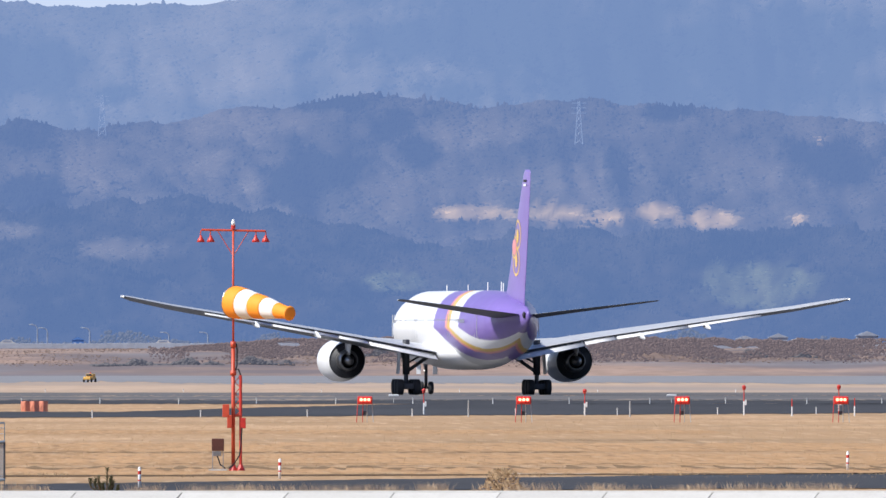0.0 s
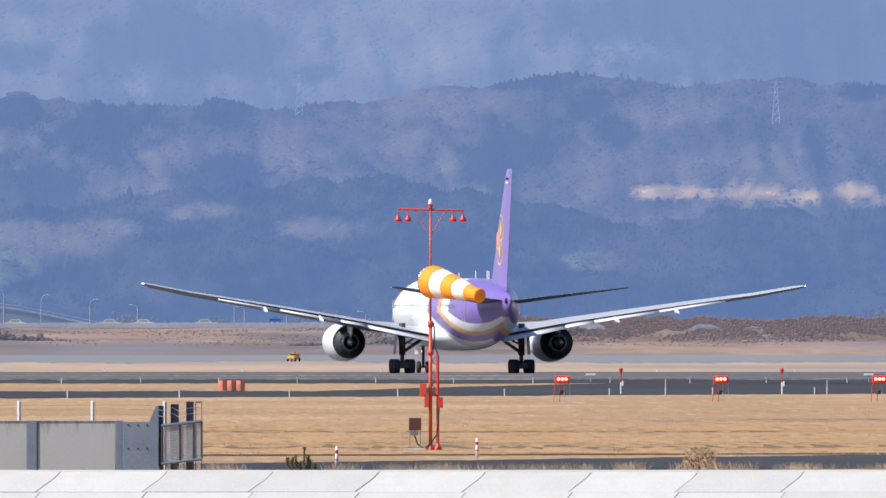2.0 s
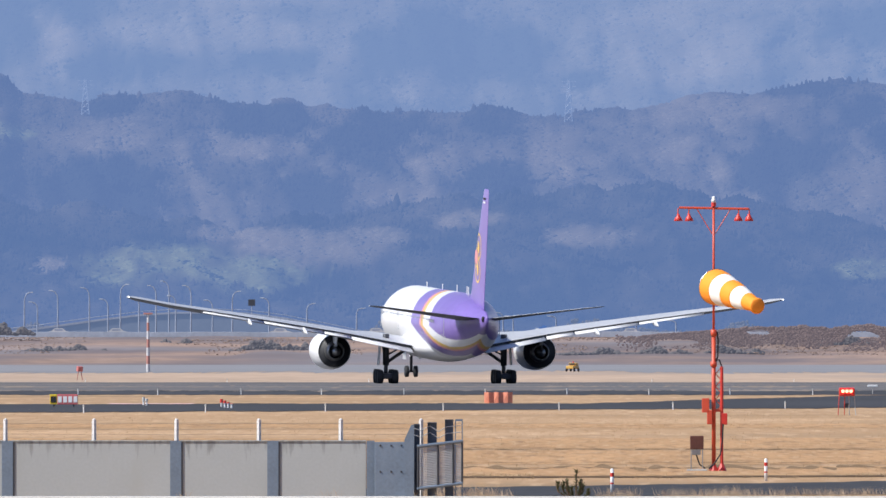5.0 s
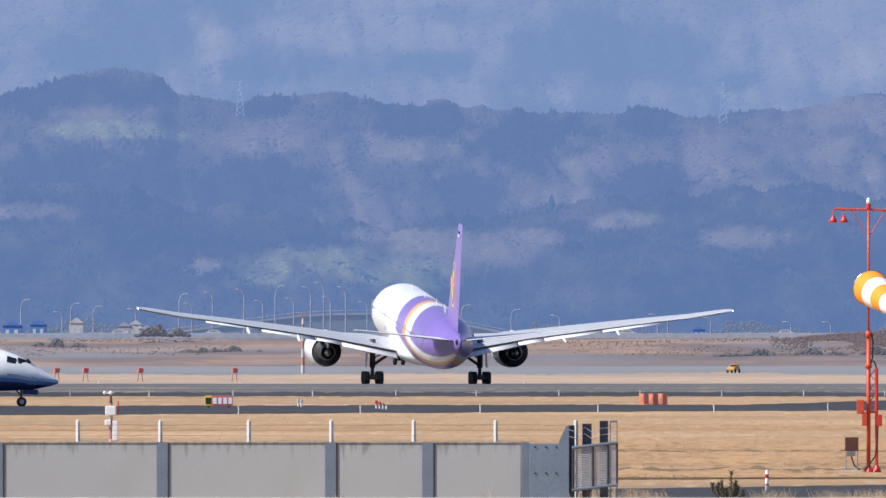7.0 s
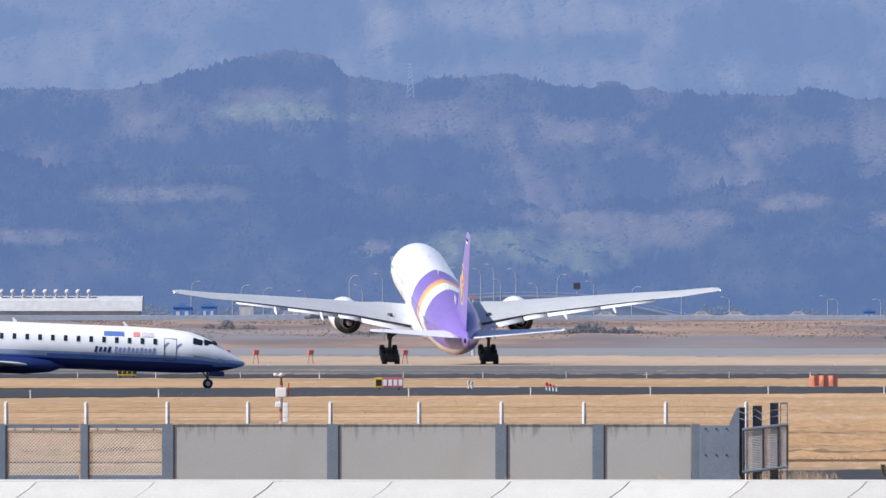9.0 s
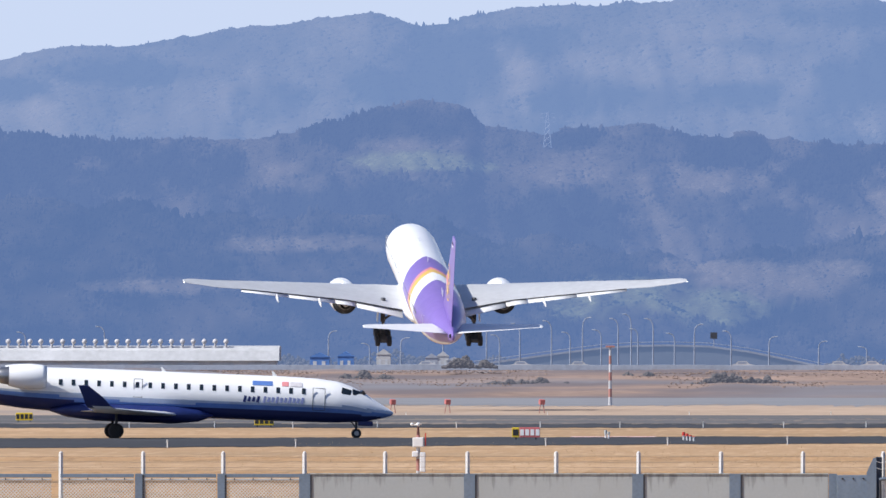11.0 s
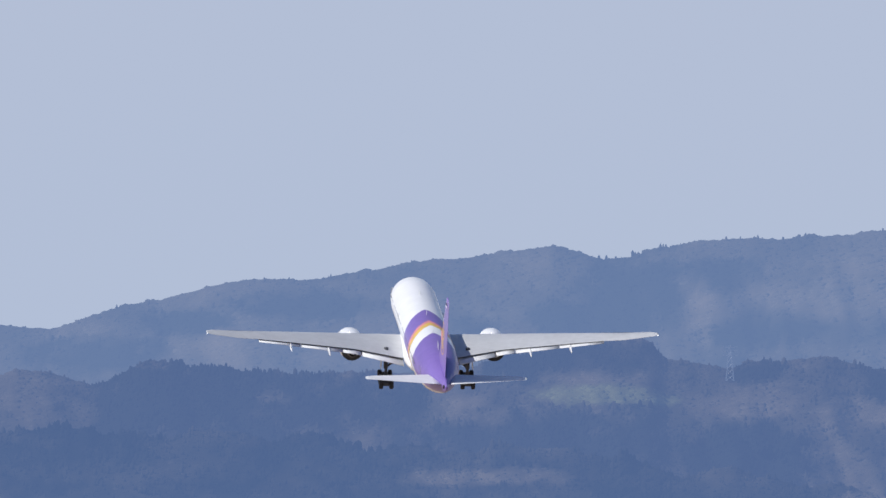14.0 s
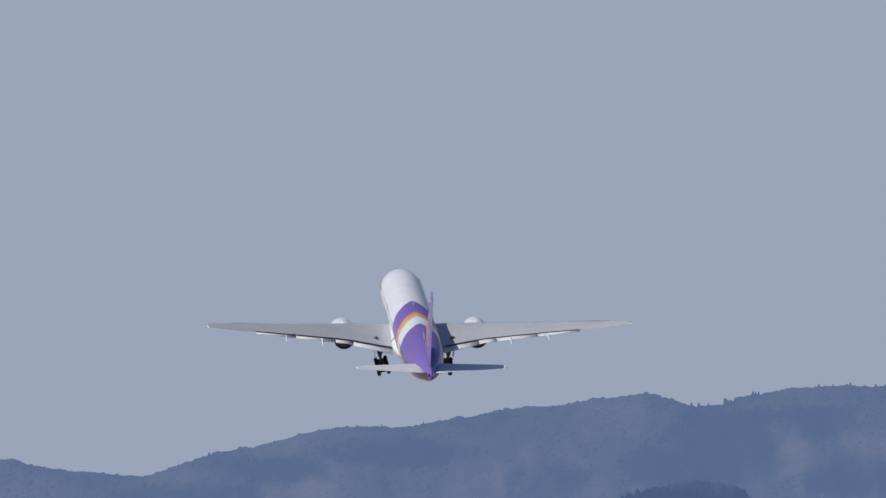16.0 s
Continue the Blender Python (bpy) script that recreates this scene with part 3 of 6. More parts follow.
def hill(name, table, y0, y1, mat, wood, label, rough, seed, n_crest, wave, n_trees, tree, spiky=.8, foot=0.02):
    """A wooded range: a slope that climbs from y0 to its crest at y1, and tree crowns all over it."""
    rs = np.random.RandomState(seed)
    na, nv = 1200, 40

    def surface(a, u):
        a, u = np.asarray(a, float), np.broadcast_to(np.asarray(u, float), np.shape(a))
        y = y0 + (y1 - y0) * u
        crest = wave * lumps(a * .011, a * 0 + seed, seed, 5)
        fold = lumps(a * .0050 + u * 2.2, u * 2.0 - a * .0016, seed + 1, 4)
        rise = np.sin(np.pi * np.clip(u, 0, 1))
        z = EYE + (curve(table, a) * u ** 0.9 + crest * u ** 6) * y1 / LENS + rough * fold * rise - 6 * (1 - u)
        y = y + (34 * fold + 7 * lumps(a * .021 + u * 3.0, u * 5.0, seed + 2, 2)) * rise
        return a * y / LENS, y, z

    def seen(p):
        return p[..., 0] * LENS / p[..., 1], (p[..., 2] - EYE) * LENS / p[..., 1]

    def lean(a, u):
        p = np.stack(surface(a, u), -1)
        d = np.cross(np.stack(surface(a + 10, u), -1) - p, np.stack(surface(a, u + .012), -1) - p)
        return d / np.linalg.norm(d, axis=-1, keepdims=True)

    aa, uu = np.meshgrid(np.linspace(-4500, 4500, na), np.linspace(0, 1, nv), indexing="ij")
    verts = np.stack(surface(aa, uu), -1).reshape(-1, 3)
    i, j = np.meshgrid(np.arange(na - 1), np.arange(nv - 1), indexing="ij")
    q = (i * nv + j).ravel()
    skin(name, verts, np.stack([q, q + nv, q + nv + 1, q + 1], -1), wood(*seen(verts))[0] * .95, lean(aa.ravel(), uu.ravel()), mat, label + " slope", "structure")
    SLOPES[name] = surface
    for what, n, power, span in (("crest_trees", n_crest, 2.0, .10), ("woodland", n_trees, 1.1, 1 - foot)):
        a, u = rs.uniform(-2600, 1700, n), 1 - rs.uniform(0, 1, n) ** power * span
        p = np.stack(surface(a, u), -1)
        color, bald = wood(*seen(p))
        keep = rs.uniform(0, 1, n) > bald * .86
        p, color, lies = p[keep], color[keep], lean(a, u)[keep]
        n = len(p)
        dark = np.clip(1 - color[:, 0] / .07, 0, 1)
        size = tree * rs.uniform(.55, 1.25, n) * (.8 + .5 * np.abs(lumps(p[:, 0] * .12, p[:, 2] * .12, seed + 3, 2)))
        if what == "crest_trees":
            size = size * (.65 + 1.0 * np.clip(lumps(p[:, 0] * .16, p[:, 0] * 0, seed + 4, 3), 0, 1.2))
        tall = np.where(rs.uniform(0, 1, n) < dark * spiky, rs.uniform(1.16, 1.55, n), rs.uniform(.75, 1.1, n))
        wide = np.where(tall > 1.15, .72, 1.25)
        deep = np.where(tall > 1.15, 1.0, .45)
        v = ICO_V[None] * (1 + rs.uniform(-.34, .34, (n, 12, 1)))
        point = np.where((tall > 1.15)[:, None] & (v[..., 2] > .3), .6, 1.0)
        v = np.stack([v[..., 0] * point * wide[:, None], v[..., 1] * point * (wide * deep)[:, None], v[..., 2] * tall[:, None]], -1)
        v = v * size[:, None, None] + p[:, None] + np.stack([0 * size, -.2 * size, np.where(tall > 1.15, .2, -.42) * size], -1)[:, None]
        f = (ICO_F[None] + (np.arange(n) * 12)[:, None, None]).reshape(-1, 3)
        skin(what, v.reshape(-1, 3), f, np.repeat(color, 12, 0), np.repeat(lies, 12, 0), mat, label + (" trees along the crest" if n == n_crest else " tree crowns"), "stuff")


def sky_haze():
    """Far veil of haze behind the mountains."""
    k = 40
    verts, faces = [], []
    for i in range(k + 1):
        a = radians(-16 + 32 * i / k)
        for z in (-20, 120, 260, 420):
            verts.append((4925 * math.sin(a), 4925 * math.cos(a), z))
    faces = [(i * 4 + j, (i + 1) * 4 + j, (i + 1) * 4 + j + 1, i * 4 + j + 1) for i in range(k) for j in range(3)]
    tagged(raw("backdrop_sky", verts, faces, HAZE), "plain pale hazy sky behind the mountains", kind="structure")


def hills():
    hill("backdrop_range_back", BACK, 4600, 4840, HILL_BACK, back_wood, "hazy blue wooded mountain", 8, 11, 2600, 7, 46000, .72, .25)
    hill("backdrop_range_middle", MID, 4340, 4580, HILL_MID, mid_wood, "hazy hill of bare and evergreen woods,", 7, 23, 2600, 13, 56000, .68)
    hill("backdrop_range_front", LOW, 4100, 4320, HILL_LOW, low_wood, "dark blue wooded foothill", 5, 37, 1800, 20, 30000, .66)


ground()
bank()
hills()
sky_haze()
# ---- the departing airliner ----
BODY = [(-31.6, .16, .30, 6.55), (-30.8, .30, .62, 6.5), (-29.5, .62, .95, 6.4), (-27.5, 1.12, 1.32, 6.28), (-25, 1.72, 1.80, 6.12), (-22, 2.28, 2.32, 5.95), (-19, 2.68, 2.72, 5.78),
        (-16, 2.93, 2.95, 5.68), (-13, 3.06, 3.06, 5.62), (-10, 3.1, 3.1, 5.6), (22.5, 3.1, 3.1, 5.6), (25.5, 2.92, 2.9, 5.5), (28, 2.45, 2.38, 5.3), (30, 1.72, 1.6, 5.1),
        (31.3, .9, .82, 4.95), (31.9, .3, .28, 4.9)]


def livery(c):
    """Chevrons on the aft body: the stripes sweep back as they come down the sides."""
    zc = ease(BODY, c.y)[2]
    turn = math.degrees(math.atan2(abs(c.x), c.z - zc))
    low = max(0, turn - 90) / 90
    s = c.y + 4.2 * math.sin(radians(min(turn, 90))) + 18.5 * low ** .8
    if c.y < -28.3 and turn > 95:
        return 1
    for edge, m in ((5.0 - 2.3 * low, 0), (-1.4, 1), (-2.5, 3), (-4.2, 2), (-8.6, 0)):
        if s > edge:
            return m
    return 1


def fuselage(root):
    bm = bmesh.new()
    ys = sorted({-31.6 + 0.15 * i for i in range(255)} | {6.8 + .5 * i for i in range(51)} | {31.9})
    loft(bm, [ring_y(y, *ease(BODY, y), k=144) for y in ys], paint=livery)
    body = part("fuselage", bm, (PLANE_W, PLANE_P, PLANE_G, PLANE_K), root, "white fuselage with purple and gold chevrons", True)
    # belly fairing
    bm = bmesh.new()
    loft(bm, [ring_y(y, 3.3 * r, 1.5 * r, 3.6, 28) for y, r in ((13.5, .1), (12.5, .55), (11, .85), (8, 1), (-3, 1), (-6, .88), (-8, .6), (-9.3, .1))])
    part("belly_fairing", bm, PLANE_W, root, "", True)
    # cabin windows and doors, both sides
    for side in (-1, 1):
        pane = None
        for i in range(66):
            y = 24.5 - i * 0.62
            if i in (9, 10, 30, 31, 50, 51):
                continue
            if pane is None:
                bm = bmesh.new()
                box(bm, (0, 0, 0), (0.05, 0.22, 0.30), bevel=0.012)
                pane = part("cabin_window", bm, PANE, body)
            else:
                pane = new("cabin_window", pane.data)
                pane.parent = body
            pane.location = (side * 3.028, y, 6.15)
        for y in (26, 11.0, -7.5, -19.5):
            r = ease(BODY, y)[0]
            bm = bmesh.new()
            for dy in (-.55, .55):
                box(bm, (side * (r - .03), y + dy, 5.75), (0.05, 0.035, 1.9))
            for dz in (-.95, .95):
                box(bm, (side * (r - .18), y, 5.75 + dz), (0.05, 1.1, 0.035))
            part("door", bm, WING, body)
    bm = bmesh.new()
    for s in (-1, 1):
        box(bm, (s * .75, 29.3, 6.4), (.9, .5, .5), Euler((radians(48), 0, radians(-22 * s))).to_matrix(), .05)
        box(bm, (s * 1.5, 28.6, 6.3), (.4, .8, .5), Euler((radians(38), 0, radians(-48 * s))).to_matrix(), .05)
    part("cockpit_windows", bm, GLASS, body)
    for y, h in ((14, .55), (2, .55), (-9, .7), (-16.5, .8), (-17.6, .8)):
        bm = bmesh.new()
        zt = ease(BODY, y)
        box(bm, (0, y, zt[1] + zt[2] + h / 2 - .05), (.05, .32, h), bevel=.015)
        part("antenna", bm, WHITE, body)
    bm = bmesh.new()
    bmesh.ops.create_uvsphere(bm, u_segments=10, v_segments=6, radius=.28, matrix=Matrix.Translation((-.33, -31.05, 6.62)) @ Matrix.Diagonal((.5, .8, 1, 1)))
    part("exhaust_outlet", bm, BLACK, body, "", True)
    return body


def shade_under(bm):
    """Marks the faces that look down, which get a darker grey as painted-in shade."""
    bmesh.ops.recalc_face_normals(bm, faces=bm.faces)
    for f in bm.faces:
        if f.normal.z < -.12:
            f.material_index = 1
    return bm


def wing_point(ax):
    """Leading edge y, chord, centre z and thickness of the wing at the distance ax from the middle."""
    le = 11.0 - 0.646 * (ax - 3.0)
    te = -4.0 + (ax - 3.0) * 0.04 if ax < 10 else -3.72 - (ax - 10) * 0.254
    z = ease([(0, 3.1), (3, 3.5), (10, 4.8), (20, 6.38), (26, 7.28), (30.4, 8.1)], ax)[0]
    return le, le - te, z, ease([(0, 2.6), (3, 2.4), (10, 1.75), (22, 1.2), (30.4, .8)], ax)[0]


FIN = ((6.9, -17.2, 12.2, 1.1), (8.0, -19.3, 10.0, 1.0), (9.0, -20.4, 9.2, .95), (13, -24.0, 6.9, .75), (17.2, -27.8, 4.2, .5), (18.3, -28.9, 3.3, .4), (18.5, -29.5, 2.2, .2))


def fin_half(y, z):
    """Half the fin's thickness at a place on it, and a hair more."""
    le, ch, th = ease(FIN, z)
    u = min(1, max(0, (le - y) / ch))
    return th * 2.465 * (0.2969 * u ** 0.5 - 0.126 * u - 0.3516 * u * u + 0.2843 * u ** 3 - 0.1015 * u ** 4) + .02


def wings(root):
    made = []
    for side in (-1, 1):
        bm = bmesh.new()
        rings = []
        for ax in (1.0, 3, 4.5, 6, 8, 10, 12, 14, 17, 20, 23, 26, 28, 29.6, 30.3, 30.45):
            le, ch, z, th = wing_point(ax)
            ch2 = ch * (0.885 if ax < 23.5 else 1.0)
            if ax > 30:
                le, ch2, th = le - 0.6 * (ax - 29.6), ch2 * .7, th * .6
            rings.append([(side * ax, le + y, z + h) for y, h in airfoil(ch2, th, 9, .62 if ax < 8 else .40)])
        loft(bm, rings)
        wing = part("wing", shade_under(bm), (WING, UNDER_SHADE_W), root, "long grey swept wing", True)
        made.append((side, wing))
        # flap panels, slightly lowered, with gaps between them
        for a0, a1 in ((3.4, 9.0), (9.15, 11.6), (11.75, 17.4), (17.5, 23.3)):
            bm = bmesh.new()
            rr = []
            for ax in (a0, (a0 + a1) / 2, a1):
                le, ch, z, th = wing_point(ax)
                drop = 0.18 if ax < 9.1 else 0.15
                rr.append([(side * ax, le - ch * .80 + y * .98, z - .04 - .04 * th + h + y * drop) for y, h in airfoil(ch * .2, th * .34, 5, .28)])
            loft(bm, rr)
            seam = bmesh.new()
            le0, ch0, z0, _ = wing_point(a0)
            le1, ch1, z1, _ = wing_point(a1)
            rod(seam, (side * a0, le0 - ch0 * .886, z0 - .02), (side * a1, le1 - ch1 * .886, z1 - .02), .035, seg=6)
            part("flap_seam", seam, DARKMETAL, wing)
            part("flap", bm, WING_L, wing, "lowered pale flap panel", True)
        # slat along the leading edge
        bm = bmesh.new()
        rr = []
        for ax in (4.2, 9, 12, 20, 29.3):
            le, ch, z, th = wing_point(ax)
            rr.append([(side * ax, le + .32 + y, z - .14 + h) for y, h in airfoil(ch * .09 + .25, th * .5, 5)])
        loft(bm, rr)
        part("slat", bm, METAL, wing, "bare metal leading edge slat", True)
        for ax in (13.6, 18.9):
            le, ch, z, th = wing_point(ax)
            bm = bmesh.new()
            y0, zz = le - ch, z - .55
            loft(bm, [ring_y(y0 + y, .17 * r, .25 * r, zz + .1 * y + .12, 14, side * ax) for y, r in ((3.6, .05), (2.8, .6), (1.6, 1), (.2, 1), (-.9, .75), (-1.7, .3), (-1.9, .05))])
            part("flap_fairing", bm, WING_L, wing, "small pale flap track fairing", True)
        bm = bmesh.new()
        le, ch, z, th = wing_point(30.3)
        bmesh.ops.create_uvsphere(bm, u_segments=8, v_segments=6, radius=.06, matrix=Matrix.Translation((side * 30.4, le - ch * .9, z)))
        part("position_light", bm, LAMP_W, wing, "small bright light at the wing tip", True)
        engine(root, side)
        # tailplane
        bm = bmesh.new()
        rr = []
        for ax, le, ch, z, th in ((.6, -22.6, 7.4, 6.3, 1.4), (1.6, -23.3, 6.9, 6.45, 1.25), (5, -25.8, 5.2, 6.95, .85), (9.5, -28.9, 3.0, 7.6, .5), (10.5, -29.8, 2.3, 7.74, .34), (10.75, -30.4, 1.4, 7.78, .2)):
            rr.append([(side * ax, le + y, z + h - .052 * y) for y, h in airfoil(ch, th * .5, 9, .45)])
        loft(bm, rr)
        part("tailplane", shade_under(bm), (WING_L, UNDER_SHADE), root, "pale grey tailplane with shade painted on its underside", True)
    bm = bmesh.new()
    rr = []
    for z, le, ch, th in FIN:
        rr.append([(h / .62 * .5 if h > 0 else h / .38 * .5, le + y, z) for y, h in airfoil(ch, th)])
    loft(bm, rr)
    fin = part("fin", bm, PLANE_P, root, "tall purple tail fin", True)
    # plain emblem of looped petals on both sides of the fin
    for side in (-1, 1):
        for y, z, ry, rz, mat, w in ((-26.5, 13.2, 1.6, 1.25, PLANE_G, .17), (-25.9, 11.0, 1.6, 1.2, PLANE_G, .17), (-24.9, 12.2, 1.5, .95, PLANE_G, .15)):
            bm = bmesh.new()
            k = 26
            pts = [(math.cos(2 * math.pi * i / k), math.sin(2 * math.pi * i / k)) for i in range(k)]
            loft(bm, [[(side * fin_half(y + c * ry * q, z + s * rz * q), y + c * ry * q, z + s * rz * q) for c, s in pts] for q in (1.0, 1 - w)], cap=False)
            part("emblem_loop", bm, mat, fin, "gold looped emblem outline")
        for y, z, ry, rz, mat in ((-24.9, 12.2, 1.1, .68, PLANE_K), (-26.5, 13.1, .6, .6, PLANE_G), (-25.9, 11.1, .6, .6, PLANE_G)):
            bm = bmesh.new()
            x = side * fin_half(y, z)
            bmesh.ops.create_uvsphere(bm, u_segments=14, v_segments=8, radius=1, matrix=Matrix.Translation((x, y, z)) @ Matrix.Diagonal((.03, ry, rz, 1)))
            part("emblem_petal", bm, mat, fin)
        for z in (17.25, 17.6):
            bm = bmesh.new()
            box(bm, (side * fin_half(-29.9, z), -29.9, z), (.03, 1.5, .18))
            part("registration_bar", bm, WHITE if z < 17.5 else BLACK, fin)
    return made


def engine(root, side):
    x, z = side * 9.6, 2.85
    holder = thing("engine")
    holder.parent = root
    bm = bmesh.new()
    k = 40
    prof = ((6.0, 1.52), (6.6, 1.60), (8, 1.72), (9.5, 1.78), (11, 1.78), (12, 1.70), (12.5, 1.58), (12.62, 1.46), (12.4, 1.38), (11.4, 1.42), (10.6, 1.44))
    loft(bm, [ring_y(y, r, r, z, k, x) for y, r in prof], cap=False)
    part("cowl", bm, PLANE_W, holder, "white engine cowl", True)
    bm = bmesh.new()
    loft(bm, [ring_y(y, r, r, z, k, x) for y, r in ((6.03, 1.49), (7.2, 1.5), (8.6, 1.4), (10.2, 1.4))], cap=True)
    part("fan_duct", bm, DARKMETAL, holder, "dark engine exhaust duct", True)
    bm = bmesh.new()
    loft(bm, [ring_y(y, r, r, z, 30, x) for y, r in ((8.0, 1.05), (6.4, .98), (5.2, .82), (4.7, .74), (4.72, .66), (5.4, .62))], cap=False)
    part("core_cowl", bm, METAL, holder, "bare metal core nozzle", True)
    bm = bmesh.new()
    loft(bm, [ring_y(y, r, r, z, 20, x) for y, r in ((5.8, .5), (4.9, .46), (4.2, .3), (3.8, .06))])
    part("exhaust_cone", bm, METAL, holder, "metal exhaust cone", True)
    bm = bmesh.new()
    rr = []
    for zz, y0, y1, w in ((3.3, 10.5, 4.4, .34), (4.5, 10.6, 3.6, .36), (5.0, 8.0, 3.2, .34)):
        rr.append([(x - w / 2, y0 - .6, zz), (x, y0, zz), (x + w / 2, y0 - .6, zz), (x + w / 2, y1 + .8, zz), (x, y1, zz), (x - w / 2, y1 + .8, zz)])
    loft(bm, rr)
    part("pylon", bm, PLANE_W, holder, "white engine pylon")


def wheel(bm, at, r, w):
    x, y, z = at
    k = 22
    loft(bm, [[(x + dx, y + rr * math.cos(2 * math.pi * i / k), z + rr * math.sin(2 * math.pi * i / k)) for i in range(k)]
              for dx, rr in ((-w / 2, r * .55), (-w / 2, r * .85), (-w * .32, r), (w * .32, r), (w / 2, r * .85), (w / 2, r * .55))])


def gear(root):
    bogies = []
    for side in (-1, 1):
        x = side * 5.5
        leg = thing("main_gear")
        leg.parent = root
        bm = bmesh.new()
        rod(bm, (x, 0.05, 4.6), (x, 0, 1.7), .30)
        part("strut", bm, GEAR, leg, "dark steel landing gear strut", True)
        bm = bmesh.new()
        rod(bm, (x, 0, 1.9), (side * 2.6, .2, 3.9), .15)
        rod(bm, (x, 0, 2.0), (x, 3.0, 3.9), .13)
        rod(bm, (x, 0, 2.6), (side * 4.0, .1, 3.4), .08)
        part("brace", bm, GEAR, leg)
        bm = bmesh.new()
        box(bm, (x + side * .62, 0, 2.9), (.07, 1.5, 2.3), Euler((0, radians(-4 * side), 0)).to_matrix(), .02)
        part("gear_door", bm, WING, leg, "grey gear door")
        bogie = thing("bogie", pose(x, 0, .78))
        bogie.parent = leg
        bm = bmesh.new()
        rod(bm, (0, 0, 0), (0, 0, 2.2), .19)
        box(bm, (0, 0, -.06), (.95, 3.5, .5), bevel=.1)
        for y in (-1.47, 0, 1.47):
            rod(bm, (-.75, y, -.1), (.75, y, -.1), .1)
        part("bogie_beam", bm, GEAR, bogie)
        for y in (-1.47, 0, 1.47):
            for dx in (-.7, .7):
                bm = bmesh.new()
                wheel(bm, (dx, y, -.12), .66, .52)
                part("tyre", bm, BLACK, bogie, "", True)
        bogies.append(bogie)
    nose = thing("nose_gear")
    nose.parent = root
    bm = bmesh.new()
    rod(bm, (0, 25.9, 3.6), (0, 25.9, .55), .14)
    rod(bm, (0, 25.9, 1.7), (0, 27.6, 3.0), .08)
    rod(bm, (-.45, 25.9, .55), (.45, 25.9, .55), .09)
    part("strut", bm, GEAR, nose, "", True)
    for dx in (-.42, .42):
        bm = bmesh.new()
        wheel(bm, (dx, 25.9, .55), .54, .38)
        part("tyre", bm, BLACK, nose, "", True)
    for dx in (-.7, .7):
        bm = bmesh.new()
        box(bm, (dx, 25.4, 2.1), (.05, 2.4, .8), bevel=.02)
        part("gear_door", bm, WING, nose)
    bm = bmesh.new()
    bmesh.ops.create_uvsphere(bm, u_segments=10, v_segments=8, radius=.13, matrix=Matrix.Translation((0, 26.2, 2.0)))
    part("taxi_light", bm, LAMP_W, nose)
    return bogies


LAMP_W = material("bright_lamp", (0.9, 0.9, 0.85), 0.3, glow=3.0, glow_color=(1, 0.97, 0.9))
AIRLINER = thing("airliner", label="white twin-engine airliner with purple tail taking off from the runway", category="airplane")
fuselage(AIRLINER)
WINGS = wings(AIRLINER)
BOGIES = gear(AIRLINER)
# ---- foreground: levee, wall, fence and gate ----
W = 487.0 / LENS        # metres at the wall for one unit of azimuth


def levee():
    root = thing("levee", label="pale concrete slab revetment along a low levee", kind="structure")
    prof = [(468.3, 0.21), (468.0, 0.23), (467.45, 0.05), (466.65, -0.30), (464.5, -1.02), (462.0, -1.85)]
    shear = [0.0, 0.0, -0.17, -0.65, -1.30, -2.1]
    # bed under the joints
    bm = bmesh.new()
    for x0, x1 in ((-45, 45),):
        for (ya, za), (yb, zb) in zip(prof, prof[1:]):
            bm.faces.new([bm.verts.new(p) for p in ((x0, ya, za - .05), (x1, ya, za - .05), (x1, yb, zb - .05), (x0, yb, zb - .05))])
    bmesh.ops.remove_doubles(bm, verts=bm.verts, dist=1e-4)
    part("slab_bed", bm, JOINT, root, "dark joint bed under the slabs")
    gap = 0.016

    def slab(rows, step):
        bm = bmesh.new()
        rings = []
        for j, (y, z, s) in enumerate(rows):
            tilt = gap if j == 0 else (-gap if j == len(rows) - 1 else 0)
            rings.append([(s + gap, y - tilt, z - tilt * .3 - .04), (s + gap, y - tilt, z - tilt * .3), (s + step - gap, y - tilt, z - tilt * .3), (s + step - gap, y - tilt, z - tilt * .3 - .04)])
        loft(bm, rings)
        me = bpy.data.meshes.new("slab")
        bmesh.ops.recalc_face_normals(bm, faces=bm.faces)
        bm.to_mesh(me)
        bm.free()
        me.materials.append(SLAB)
        return me

    pitch = 2.784
    rows = [list(zip([p[0] for p in prof], [p[1] for p in prof], shear))[a:b] for a, b in ((1, 4), (3, 5), (4, 6))]
    meshes = [slab(r, pitch) for r in rows]
    rs = random.Random(5)
    for r, me in enumerate(meshes):
        for i in range(-16, 17):
            ob = new("slab", me)
            ob.parent = root
            ob.location = (-8.44 + i * pitch + 0.12 * r, rs.uniform(-.01, .01), rs.uniform(-.008, .008))
    # rounded kerb on the crest
    bm = bmesh.new()
    loft(bm, [[(x, 468.15 + .07 * math.cos(.6283 * k), .2 + .07 * math.sin(.6283 * k)) for k in range(10)] for x in (-45, 45)])
    part("crest_edge", bm, SLAB, root)


def wall_panel(x0, x1, top=1.45):
    ob = thing("wall_panel", pose((x0 + x1) / 2, 487, 0), "weathered grey concrete wall panel with dark streaks", "wall", "concrete wall panels")
    bm = bmesh.new()
    box(bm, (0, 0, top / 2), (x1 - x0 - .02, .15, top), bevel=.012)
    part("panel", bm, CONCRETE, ob)
    bm = bmesh.new()
    box(bm, (0, 0, top + .012), (x1 - x0 - .02, .2, .03), bevel=.008)
    part("coping", bm, CONCRETE, ob)
    return ob


